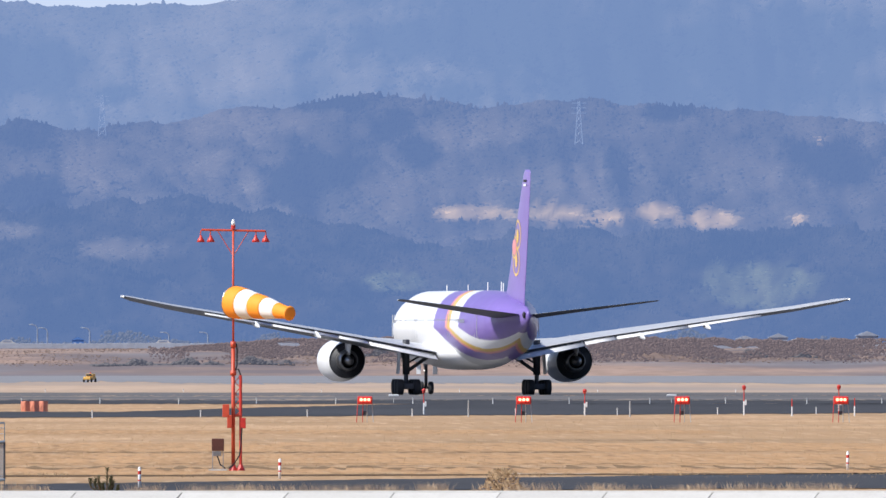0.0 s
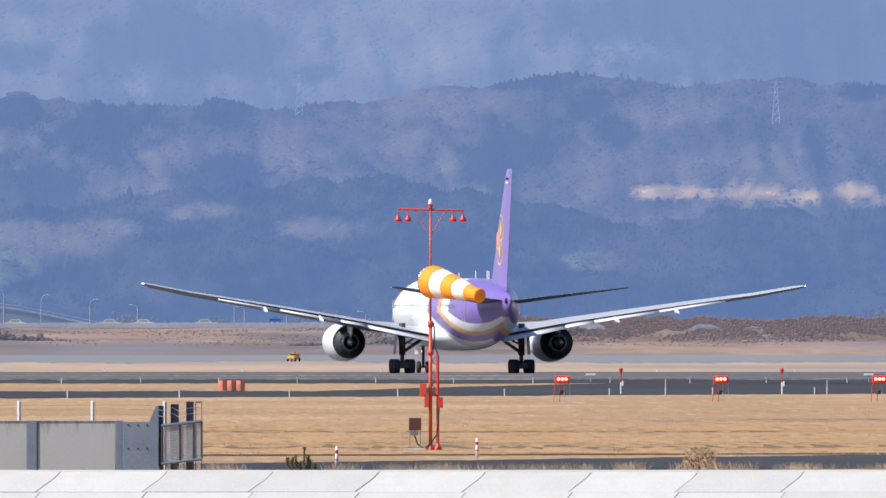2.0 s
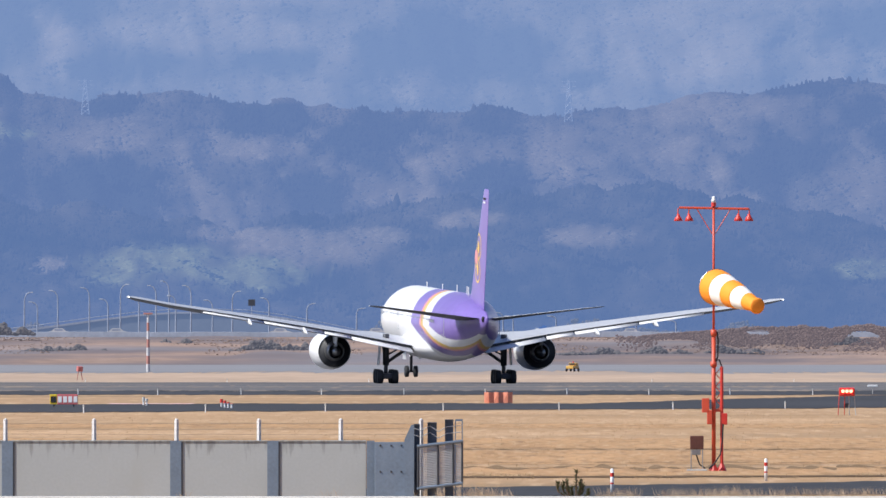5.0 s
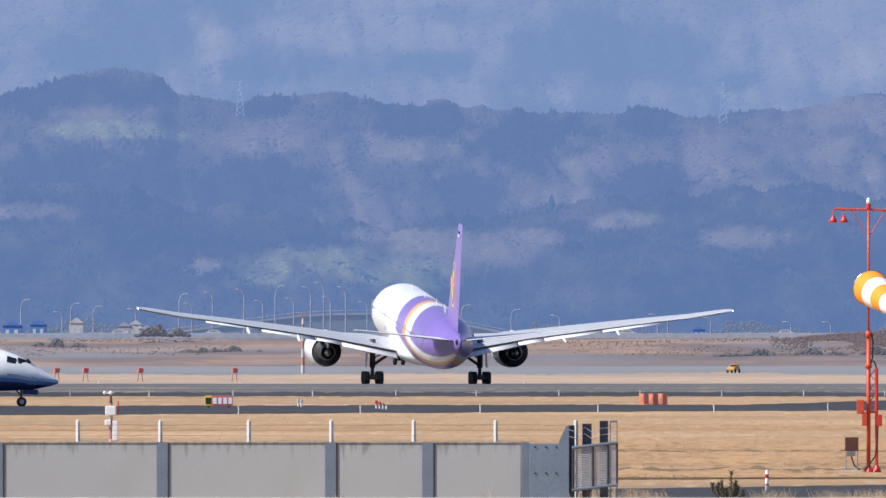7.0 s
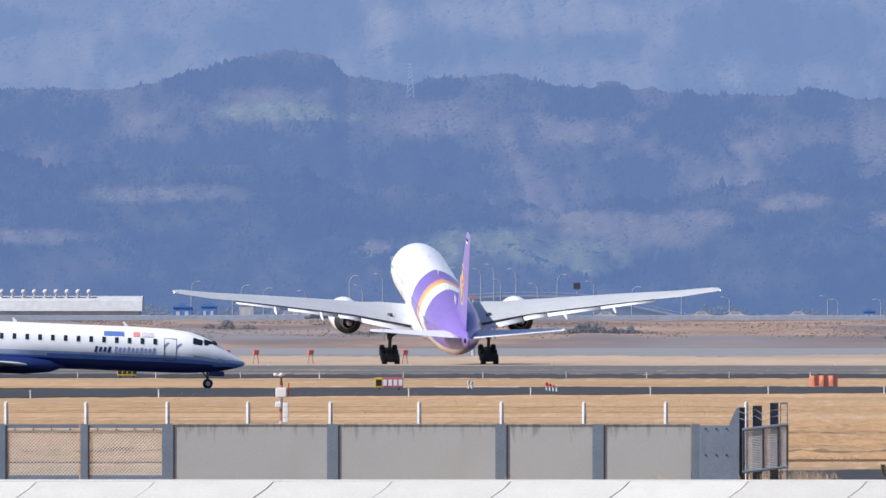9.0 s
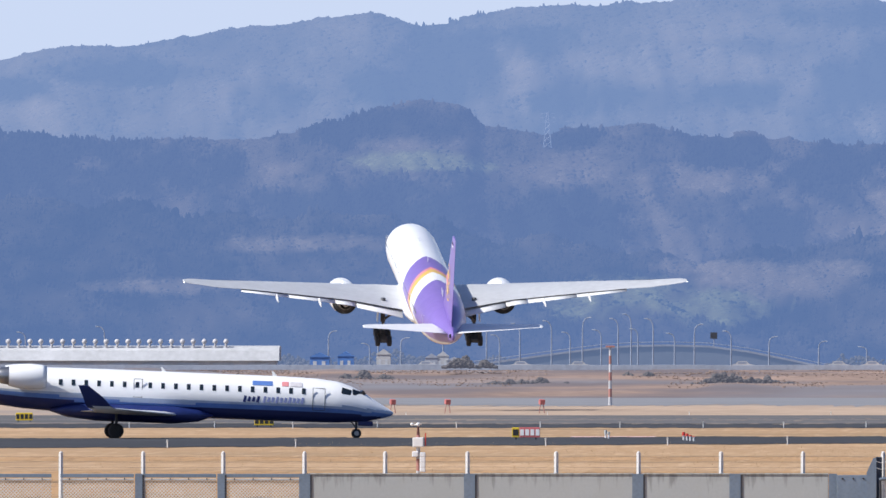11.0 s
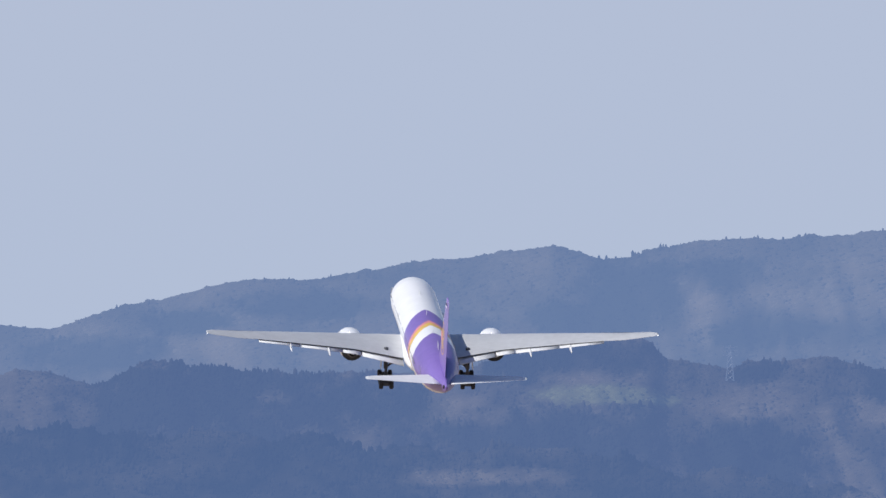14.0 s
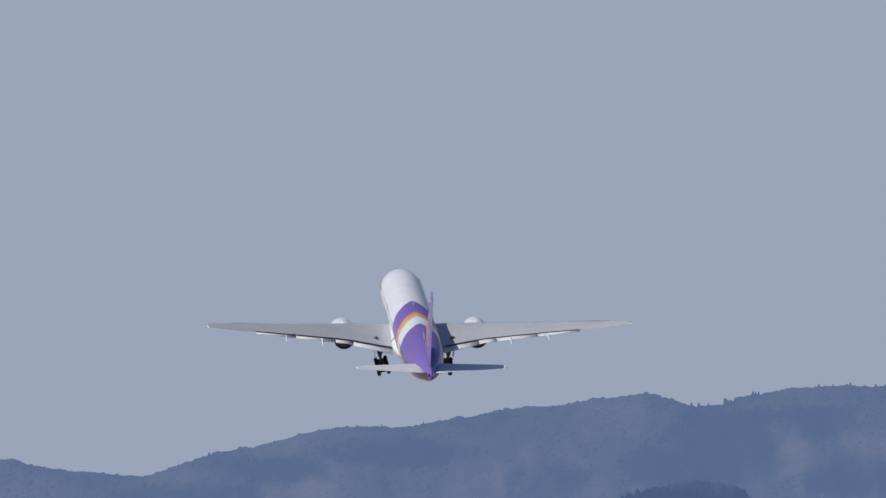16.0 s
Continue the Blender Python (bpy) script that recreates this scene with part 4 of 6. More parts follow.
def steel_column(x, top=1.47, wide=.25):
    ob = thing("steel_column", pose(x, 486.965, 0), "blue-grey galvanised steel column in the wall line", "column", "steel columns")
    bm = bmesh.new()
    box(bm, (0, -.06, top / 2), (wide, .012, top))
    box(bm, (0, .12, top / 2), (wide, .012, top))
    box(bm, (wide * .18, .03, top / 2), (.02, .18, top))
    box(bm, (-wide * .5 + .006, .03, top / 2), (.012, .18, top))
    part("channel", bm, STEEL, ob)
    # dark strip added for the shadow in the gap beside the panel
    bm = bmesh.new()
    box(bm, (wide / 2 + .022, -.01, top / 2 - .01), (.04, .1, top - .04))
    part("gap_shadow", bm, DARKMETAL, ob, "dark strip painting in the shadowed gap beside the column")
    return ob


def fence_post(x, z0=0.0):
    ob = thing("fence_post", pose(x, 487.25, 0), "pale round-topped concrete post carrying barbed wire", "post", "fence posts")
    bm = bmesh.new()
    rod(bm, (0, 0, z0), (0, 0, 1.97), .058, .054, 4)
    bmesh.ops.create_uvsphere(bm, u_segments=12, v_segments=6, radius=.046, matrix=Matrix.Translation((0, 0, 1.97)))
    part("shaft", bm, POSTW, ob)
    return ob


def mesh_fence(x0, x1):
    """Chain-link panel in a steel frame."""
    w = x1 - x0
    ob = thing("mesh_fence", pose(x0, 486.95, 0), "chain-link fence panel in a blue-grey steel frame", "fence", "mesh fence panels")
    for at, size in (((w / 2, 0, 1.42), (w, .06, .09)), ((w / 2, 0, .12), (w, .06, .2)), ((w / 2, -.02, 1.325), (w, .04, .045))):
        bm = bmesh.new()
        box(bm, at, size, bevel=.008)
        part("rail", bm, WIRE if size[2] < .05 else STEEL, ob)
    bm = bmesh.new()
    d, lo, hi, t = 0.085, .2, 1.33, .008
    n = int((w + hi - lo) / d)
    for i in range(n):
        for s in (-1, 1):
            x = i * d if s > 0 else w - i * d
            a, b = Vector((x, 0, lo)), Vector((x - s * (hi - lo), 0, hi))
            # clip to the frame
            for p, q in ((a, b), (b, a)):
                if p.x < 0:
                    p.z += (q.z - p.z) * (0 - p.x) / (q.x - p.x)
                    p.x = 0
                if p.x > w:
                    p.z += (q.z - p.z) * (w - p.x) / (q.x - p.x)
                    p.x = w
            if (a - b).length < .05:
                continue
            u = Vector((b.z - a.z, 0, a.x - b.x)).normalized() * t
            off, ridge = Vector((0, .008 * s, 0)), Vector((0, -.011, 0))
            for side in (-1, 1):
                bm.faces.new([bm.verts.new(v + off) for v in (a + u * side, b + u * side, b + ridge, a + ridge)])
    part("wire_mesh", bm, WIRE, ob, "chain-link wire mesh")
    for i in range(4):
        bm = bmesh.new()
        box(bm, (w * (i + .5) / 4, -.04, 1.34), (.025, .04, .05))
        part("clamp", bm, DARKMETAL, ob)
    return ob


def gate():
    x = lambda a: (a + 310) * W
    ob = thing("steel_gate", pose(-310 * W, 486.7, 0), "blue-grey steel gate with a sheet panel, mesh wing and wired posts", "gate")
    bm = bmesh.new()
    box(bm, (x(-274), 0, .72), (.79, .05, 1.44), bevel=.01)
    part("sheet_panel", bm, STEEL, ob, "dull steel sheet panel with bolts")
    for px in (-293, -274, -256):
        for z in (.72, 1.36):
            bm = bmesh.new()
            rod(bm, (x(px), -.02, z), (x(px) + .01, -.045, z - .01), .022, seg=8)
            part("bolt", bm, DARKMETAL, ob)
    bm = bmesh.new()
    c = [(x(-250), 0), (x(-233), 0), (x(-233), 1.86), (x(-238), 1.86), (x(-250), 1.5)]
    loft(bm, [[(px, y, z) for px, z in c] for y in (-.14, .1)])
    part("gate_column", bm, STEEL, ob, "tapered steel column")
    for px, w, z in ((-228, .14, 1.88), (-201, .22, 1.92), (-171, .2, 1.99)):
        bm = bmesh.new()
        box(bm, (x(px), .32, z / 2), (w, .012, z))
        box(bm, (x(px) - w / 2, .26, z / 2), (.012, .12, z))
        box(bm, (x(px), .26, z - .01), (w, .12, .015))
        part("channel_post", bm, STEEL_SHADE, ob, "open steel channel post")
    bm = bmesh.new()
    for px in (-160, -148):
        box(bm, (x(px), .3, 1.0), (.025, .03, 1.98))
    box(bm, (x(-154), .3, 1.97), (.17, .04, .05))
    part("end_frame", bm, STEEL, ob)
    # mesh wing, hung a little askew
    top = lambda a: 1.33 + (a + 228) / 80 * .13
    low = lambda a: .30 + (a + 228) / 80 * .13
    for f, nm in ((top, "top_rail"), (low, "bottom_rail")):
        bm = bmesh.new()
        rod(bm, (x(-228), -.1, f(-228)), (x(-147), .05, f(-147)), .04, seg=8)
        part(nm, bm, STEEL, ob)
    for a in (-226, -191, -164, -148):
        bm = bmesh.new()
        y = -.1 + .15 * (a + 228) / 80
        rod(bm, (x(a), y, low(a)), (x(a), y, top(a)), .028, seg=8)
        part("stile", bm, DARKMETAL, ob)
    bm = bmesh.new()
    n = 25
    for i in range(n + 1):
        u = i / n
        a0, a1 = Vector((x(-226), -.08, low(-226) + u * 1.03)), Vector((x(-148), .06, low(-148) + u * 1.03))
        d, ridge = Vector((0, 0, .014)), Vector((0, -.016, -.004))
        for side in (-1, 1):
            bm.faces.new([bm.verts.new(v) for v in (a0 + d * side, a1 + d * side, a1 + ridge, a0 + ridge)])
    for i in range(30):
        a = -226 + 78 * i / 29
        y = -.085 + .15 * (a + 228) / 80
        d = Vector((.008, 0, 0))
        b0, b1 = Vector((x(a), y, low(a))), Vector((x(a), y, top(a)))
        bm.faces.new([bm.verts.new(v) for v in (b0 - d, b0 + d, b1 + d, b1 - d)])
    part("wire_mesh", bm, WIRE, ob, "pale welded wire mesh")
    for z in (1.62, 1.78):
        bm = bmesh.new()
        pts = [(x(-235), .2, z), (x(-222), .22, z - .06), (x(-205), .25, z + .05), (x(-190), .25, z - .09), (x(-175), .25, z + .03), (x(-150), .3, z + .06)]
        tube(bm, pts, .011)
        part("loose_wire", bm, WIRE, ob)


def wall_line():
    cols = [-1245, -953, -655, -483, -310]
    for a, b in zip(cols, cols[1:]):
        wall_panel(a * W + .1, b * W - .1)
    for a in cols + [-1393, -1539]:
        steel_column(a * W, wide=.2 if a == -310 else .27 if a > -1300 else .18)
    for a, b in ((-1393, -1245), (-1539, -1393), (-1685, -1539), (-1831, -1685)):
        mesh_fence(a * W + .1, b * W - .12)
    for a in (-1824, -1678, -1532, -1390, -1246, -1103, -957, -800, -654, -508, -363, -221):
        fence_post(a * W)
    for z in (1.62, 1.75, 1.88):
        bm = bmesh.new()
        rr = random.Random(int(z * 100))
        pts = []
        for a in range(-1824, -220, 40):
            pts.append((a * W, 487.22, z + rr.uniform(-.012, .012)))
        tube(bm, pts, .0035, 5)
        tagged(part("barbed_wire", bm, RUSTY), "thin barbed wire strung between concrete posts", "wire", "barbed wires")


# ---- windsock mast ----
def windsock():
    mx, my = 297 * 592 / LENS, 592.0
    ob = thing("windsock_mast", pose(mx, my, 0), "orange-red steel windsock mast with lamps and control boxes", "windsock")
    bm = bmesh.new()
    rod(bm, (0, 0, 0), (0, 0, 4.1), .062, seg=14)
    rod(bm, (0, 0, 4.1), (0, 0, 7.85), .036, seg=12)
    rod(bm, (0, 0, 4.0), (0, 0, 4.2), .09, seg=14)
    rod(bm, (0, 0, 3.1), (0, 0, 3.25), .1, seg=14)
    part("pole", bm, ORANGE, ob, "", True)
    bm = bmesh.new()
    rod(bm, (-1.03, 0, 7.82), (1.03, 0, 7.78), .035)
    part("cross_arm", bm, ORANGE, ob)
    for s in (-1, 1):
        bm = bmesh.new()
        rod(bm, (s * .05, 0, 7.05), (s * .5, 0, 7.78), .014)
        part("arm_brace", bm, ORANGE, ob)
        for x in (.73, 1.05):
            lamp = thing("floodlight", pose(s * x, 0, 7.78))
            lamp.parent = ob
            bm = bmesh.new()
            rod(bm, (0, 0, .02), (s * .015, 0, -.16), .018)
            part("stem", bm, ORANGE, lamp)
            bm = bmesh.new()
            k = 16
            loft(bm, [[(r * math.cos(6.283 * i / k), r * math.sin(6.283 * i / k), z) for i in range(k)] for r, z in ((.035, -.14), (.05, -.20), (.10, -.27), (.135, -.36), (.125, -.36), (.08, -.27))])
            part("shade", bm, RED, lamp, "red conical lamp shade", True)
    bm = bmesh.new()
    rod(bm, (0, 0, 7.85), (0, 0, 7.97), .075)
    part("beacon_base", bm, RED, ob)
    bm = bmesh.new()
    rod(bm, (0, 0, 7.97), (0, 0, 8.1), .07, .06)
    bmesh.ops.create_uvsphere(bm, u_segments=12, v_segments=6, radius=.06, matrix=Matrix.Translation((0, 0, 8.1)))
    part("beacon", bm, WHITE, ob, "white beacon on the mast top", True)
    # second leg with zigzag lattice
    bm = bmesh.new()
    rod(bm, (.24, 0, 0), (.24, 0, 3.1), .05)
    part("side_pole", bm, RED, ob)
    for i in range(7):
        z = 1.75 + .19 * i
        bm = bmesh.new()
        rod(bm, (.06, 0, z + (.19 if i % 2 else 0)), (.22, 0, z + (0 if i % 2 else .19)), .013, seg=6)
        part("lattice_bar", bm, ORANGE, ob)
    for at, size, m, nm in (((-.24, -.12, 1.95), (.22, .2, .42), ORANGE, "control_box"), ((-.12, -.14, 1.6), (.16, .16, .42), ORANGE, "control_box"), ((.32, -.12, 1.55), (.17, .16, .34), RED, "control_box"),
                            ((.12, -.02, 1.8), (.3, .06, .08), ORANGE, "bracket")):
        bm = bmesh.new()
        box(bm, at, size, bevel=.015)
        part(nm, bm, m, ob)
    for pts in (((.03, 0, 4.15), (.10, 0, 4.12), (.13, 0, 3.9), (.12, 0, 3.4), (.04, 0, 3.2)), ((.03, 0, 3.2), (.09, 0, 3.3), (.17, 0, 3.3), (.24, 0, 3.1)), ((.28, -.2, 1.4), (.25, -.2, .9), (.2, -.2, .5), (.0, -.2, .2), (-.15, -.2, .08)),
                ((-.5, -.1, .75), (-.52, -.12, .5), (-.42, -.12, .2), (-.25, -.12, .08))):
        bm = bmesh.new()
        tube(bm, pts, .022, 8)
        part("cable", bm, BLACK, ob, "black cable")
    bm = bmesh.new()
    for x in (0, .24):
        rod(bm, (x, 0, 0), (x, 0, .22), .15, .06, 8)
    part("footing", bm, RED, ob)
    tr = thing("equipment_box", pose(mx - .5, my - .1, 0), "brown steel equipment box on a light frame beside the mast", "box")
    bm = bmesh.new()
    box(bm, (0, 0, .85), (.4, .3, .4), bevel=.02)
    part("cabinet", bm, BROWN, tr)
    for x in (-.17, .17):
        for y in (-.1, .1):
            bm = bmesh.new()
            rod(bm, (x, y, 0), (x, y, .66), .016, seg=6)
            part("leg", bm, METAL, tr)
    bm = bmesh.new()
    box(bm, (-.02, -.05, .56), (.26, .18, .16), bevel=.01)
    part("junction_box", bm, METAL, tr)
    bm = bmesh.new()
    box(bm, (0, 0, .03), (.6, .45, .06), bevel=.01)
    part("base_plate", bm, POST, tr)
    # the sock itself, in five rigid bands, its mouth at the ring
    sock = thing("sock", pose(.06, 0, 5.47, 0, 6, -56))
    sock.parent = ob
    L, k = 3.12, 24
    rad = lambda u: .53 * (1 - .66 * u ** 1.25)
    for i in range(5):
        bm = bmesh.new()
        rings = []
        for j in range(6):
            u = (i + j / 5) / 5
            r = rad(u) * (1 + .02 * math.sin(14 * u))
            z0 = -.08 * u * u
            rings.append([(L * u, r * math.cos(6.283 * q / k), z0 + r * math.sin(6.283 * q / k)) for q in range(k)])
        for j in range(5, -1, -1):
            u = (i + j / 5) / 5
            r = rad(u) * (1 + .02 * math.sin(14 * u)) - .012
            rings.append([(L * u, r * math.cos(6.283 * q / k), -.08 * u * u + r * math.sin(6.283 * q / k)) for q in range(k)])
        loft(bm, rings, cap=False)
        if i == 4:
            # the tail end is gathered nearly shut
            end = [[(L * (1 + d), r * q * math.cos(6.283 * j / k), -.08 + r * q * math.sin(6.283 * j / k)) for j in range(k)] for d, q in ((0, .98), (.012, .8), (.016, .3))]
            loft(bm, end)
        part("band", bm, FABRIC_W if i % 2 else FABRIC_O, sock, ("white" if i % 2 else "orange") + " fabric band", True)
    bm = bmesh.new()
    pts = [(0, .53 * math.cos(6.283 * q / 20), .53 * math.sin(6.283 * q / 20)) for q in range(20)]
    for p, q in zip(pts, pts[1:] + pts[:1]):
        rod(bm, p, q, .018, seg=6)
    part("ring", bm, METAL, sock)
    return sock


levee()
wall_line()
gate()
SOCK = windsock()
# ---- airfield equipment ----
def spot(a, y, first=False):
    """Ground place at an azimuth and distance; first: as seen from the far end of the camera's slide."""
    d = y + 55 if first else y
    return a * d / LENS


def papi(x, y):
    ob = thing("approach_light_box", pose(x, y, field_height(y)), "red approach slope light box on thin legs, three lamps glowing", "light", "approach light boxes")
    bm = bmesh.new()
    box(bm, (0, 0, 1.17), (.79, .6, .40), Euler((radians(4), 0, 0)).to_matrix(), .05)
    part("housing", bm, RED, ob)
    for i in (-1, 0, 1):
        bm = bmesh.new()
        rod(bm, (i * .2, -.3, 1.2), (i * .2, -.36, 1.2), .085, seg=12)
        part("lamp", bm, REDLAMP, ob, "glowing red lamp")
    for sx in (-.44, -.12, .12, .44):
        bm = bmesh.new()
        rod(bm, (sx, .2 if abs(sx) < .3 else -.1, 0), (sx * .85, .1, 1.02), .021, seg=8)
        part("leg", bm, RED if sx < 0 else POST, ob)
    bm = bmesh.new()
    box(bm, (0, .3, .5), (.3, .2, .2), bevel=.02)
    part("junction_box", bm, GEAR, ob)


def lamp_pole(x, y, h, red=True, lamp=True):
    ob = thing("marker_pole", pose(x, y, field_height(y)), "thin white marker pole with a red lamp on top" if lamp else "thin bare marker pole in the grass", "pole", "marker poles")
    bm = bmesh.new()
    rod(bm, (0, 0, 0), (0, 0, h * .55), .045, seg=10)
    part("lower_pole", bm, WHITE if red else POST, ob)
    bm = bmesh.new()
    rod(bm, (0, 0, h * .55), (0, 0, h), .03, seg=8)
    part("upper_pole", bm, RED if red else POST, ob)
    if lamp:
        bm = bmesh.new()
        rod(bm, (0, 0, h), (0, 0, h + .1), .09, seg=12)
        bmesh.ops.create_uvsphere(bm, u_segments=12, v_segments=8, radius=.12, matrix=Matrix.Translation((0, -.02, h + .17)))
        part("lamp", bm, RED, ob, "red lamp head", True)
        bm = bmesh.new()
        box(bm, (.1, 0, h * .5), (.1, .12, .3), bevel=.01)
        part("box", bm, WHITE, ob)


def road_marker(x, y, h=.58):
    ob = thing("road_marker", pose(x, y, 0), "white marker post with red reflective bands beside the road", "post", "road markers")
    bm = bmesh.new()
    rod(bm, (0, 0, 0), (0, 0, h), .045, .042, 12)
    part("post", bm, WHITE, ob, "", True)
    for z0, z1 in ((h - .17, h - .07), (h - .36, h - .32)):
        bm = bmesh.new()
        rod(bm, (0, 0, z0), (0, 0, z1), .048, seg=12)
        part("band", bm, RED, ob, "red band")
    bm = bmesh.new()
    bmesh.ops.create_uvsphere(bm, u_segments=12, v_segments=6, radius=.044, matrix=Matrix.Translation((0, 0, h)))
    part("cap", bm, WHITE, ob, "", True)


def edge_light(x, y):
    ob = thing("edge_light", pose(x, y, field_height(y)), "short white edge light beside the pavement", "light", "edge lights")
    bm = bmesh.new()
    rod(bm, (0, 0, 0), (0, 0, .3), .028, seg=8)
    part("stem", bm, WHITE, ob)
    bm = bmesh.new()
    rod(bm, (0, 0, .3), (0, 0, .42), .055, .04, 8)
    part("lens", bm, POST, ob)
    return ob


def bar_light(x, y):
    ob = thing("bar_light", pose(x, y, field_height(y)), "white bar light on a short stem beside the taxiway", "light", "bar lights")
    bm = bmesh.new()
    rod(bm, (0, 0, 0), (0, 0, .5), .03, seg=8)
    part("stem", bm, POST, ob)
    bm = bmesh.new()
    box(bm, (0, 0, .54), (.7, .2, .14), bevel=.03)
    part("head", bm, WHITE, ob)


def orange_board():
    x, y = spot(-84, 1158), 1158
    ob = thing("marker_board", pose(x, y, 0), "folded orange marker board standing by the taxiway", "board")
    for i in range(3):
        for s in (0, 1):
            x0 = -.82 + i * .547 + s * .2735
            d0, d1 = (0, -.13) if s == 0 else (-.13, 0)
            bm = bmesh.new()
            loft(bm, [[(x0, d0, .03), (x0 + .2735, d1 * .4, .03), (x0 + .2735, d1 * .4 + .03, .03), (x0, d0 + .03, .03)],
                      [(x0, d0, .66), (x0 + .2735, d1, .66), (x0 + .2735, d1 + .03, .66), (x0, d0 + .03, .66)]])
            part("facet", bm, BOARD, ob)
    for sx in (-.6, 0, .6):
        bm = bmesh.new()
        rod(bm, (sx, .25, 0), (sx, .02, .5), .02, seg=6)
        part("stay", bm, METAL, ob)


def guidance_sign(a, y, cells, label):
    """A lit guidance sign: cells are (width, material, bar material)."""
    total = sum(c[0] for c in cells)
    ob = thing("guidance_sign", pose(spot(a, y), y, field_height(y)), label, "sign", "guidance signs")
    x = -total / 2
    for w, m, bar in cells:
        bm = bmesh.new()
        box(bm, (x + w / 2, 0, .42), (w - .02, .2, .56), bevel=.02)
        face = part("face", bm, m, ob)
        n = max(1, int(w / .28))
        for i in range(n):
            bm = bmesh.new()
            box(bm, (x + w * (i + .5) / n, -.11, .42), (w / n * .72, .012, .34))
            part("bar", bm, bar, face)
        x += w
    for sx in (-total * .35, total * .35):
        bm = bmesh.new()
        rod(bm, (sx, 0, 0), (sx, 0, .2), .04, seg=8)
        part("leg", bm, GEAR, ob)


def weather_sensor():
    y = 700.0
    ob = thing("weather_sensor", pose(spot(-1044, y), y, 0), "red and white sensor mast with white instrument boxes", "instrument")
    for i in range(4):
        bm = bmesh.new()
        rod(bm, (0, 0, .42 * i), (0, 0, .42 * (i + 1)), .07, seg=10)
        part("pole_band", bm, (HAZEWHITE, HAZERED)[i % 2], ob)
    for at, size in (((0, -.1, 1.42), (.38, .3, .34)), ((.16, -.12, .72), (.2, .12, .7)), ((-.1, -.1, 1.0), (.22, .2, .2))):
        bm = bmesh.new()
        box(bm, at, size, bevel=.03)
        part("instrument_box", bm, WHITE, ob)
    bm = bmesh.new()
    rod(bm, (0, 0, 1.68), (0, 0, 1.98), .06, .03, 10)
    part("top_mast", bm, BROWN, ob)
    bm = bmesh.new()
    rod(bm, (-.22, 0, 2.02), (.12, 0, 2.06), .018, seg=6)
    bmesh.ops.create_uvsphere(bm, u_segments=8, v_segments=6, radius=.06, matrix=Matrix.Translation((-.22, 0, 2.05)))
    bmesh.ops.create_uvsphere(bm, u_segments=8, v_segments=6, radius=.07, matrix=Matrix.Translation((0, 0, 2.05)))
    part("wind_gauge", bm, WHITE, ob, "", True)
    bm = bmesh.new()
    rod(bm, (.26, -.05, 1.3), (.26, -.05, 1.75), .025, seg=6)
    part("probe", bm, RED, ob)


def small_red_lights():
    """Cluster of low red and white lights by the taxiway."""
    for a, y, n in ((-562, 1100, 4), (-700, 1130, 2)):
        for i in range(n):
            ob = thing("taxiway_light", pose(spot(a + i * 9 - 12, y), y - 6 * i, 0), "low red and white light by the taxiway edge", "light", "taxiway lights")
            bm = bmesh.new()
            rod(bm, (0, 0, 0), (0, 0, .28), .05, seg=8)
            part("stem", bm, WHITE, ob)
            bm = bmesh.new()
            rod(bm, (0, 0, .26), (0, 0, .46 - .06 * i), .10, .08, 10)
            part("lamp", bm, RED if n == 4 else POST, ob)
    for a in (-1140, -1089, -992, -825):
        y = 2240
        ob = thing("far_light_box", pose(spot(a, y), y, field_height(y)), "red light box on a stand beyond the runway", "light", "far light boxes")
        bm = bmesh.new()
        box(bm, (0, 0, 1.3), (.6, .5, .55), Euler((radians(10), 0, radians(25))).to_matrix(), .04)
        part("housing", bm, FLAGRED, ob)
        for sx in (-.15, .15):
            bm = bmesh.new()
            rod(bm, (sx * 2, 0, 0), (sx, 0, 1.05), .05, seg=6)
            part("leg", bm, HAZERED, ob)


def striped_mast():
    y = 2700.0
    ob = thing("striped_mast", pose(spot(-704, y), y, field_height(y)), "tall red and white striped mast beyond the runway", "mast")
    for i in range(7):
        bm = bmesh.new()
        rod(bm, (0, 0, 1.12 * i), (0, 0, 1.12 * (i + 1)), .27 - .015 * i, .255 - .015 * i, 10)
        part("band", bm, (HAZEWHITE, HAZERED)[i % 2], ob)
    bm = bmesh.new()
    box(bm, (0, 0, 7.95), (1.2, .6, .25), bevel=.04)
    part("top_frame", bm, HAZERED, ob)


def yellow_truck():
    ob = thing("yellow_truck", pose(1.5, 2750, field_height(2750)), "small yellow airport service truck on the far grass", "truck")
    ob.scale = (.7, .7, .7)
    bm = bmesh.new()
    box(bm, (0, 0, .85), (1.6, 3.4, .6), bevel=.12)
    part("body", bm, YELLOW, ob)
    bm = bmesh.new()
    box(bm, (0, .6, 1.45), (1.5, 1.7, .6), bevel=.16)
    part("cab", bm, YELLOW, ob)
    bm = bmesh.new()
    box(bm, (0, -.27, 1.5), (1.2, .04, .34))
    part("rear_window", bm, GLASS, ob)
    bm = bmesh.new()
    rod(bm, (0, .5, 1.75), (0, .5, 2.0), .16, seg=10)
    part("beacon", bm, RED, ob)
    for sx in (-.8, .8):
        for y in (-1.2, 1.2):
            bm = bmesh.new()
            wheel(bm, (sx, y, .38), .38, .25)
            part("wheel", bm, BLACK, ob)
    return ob


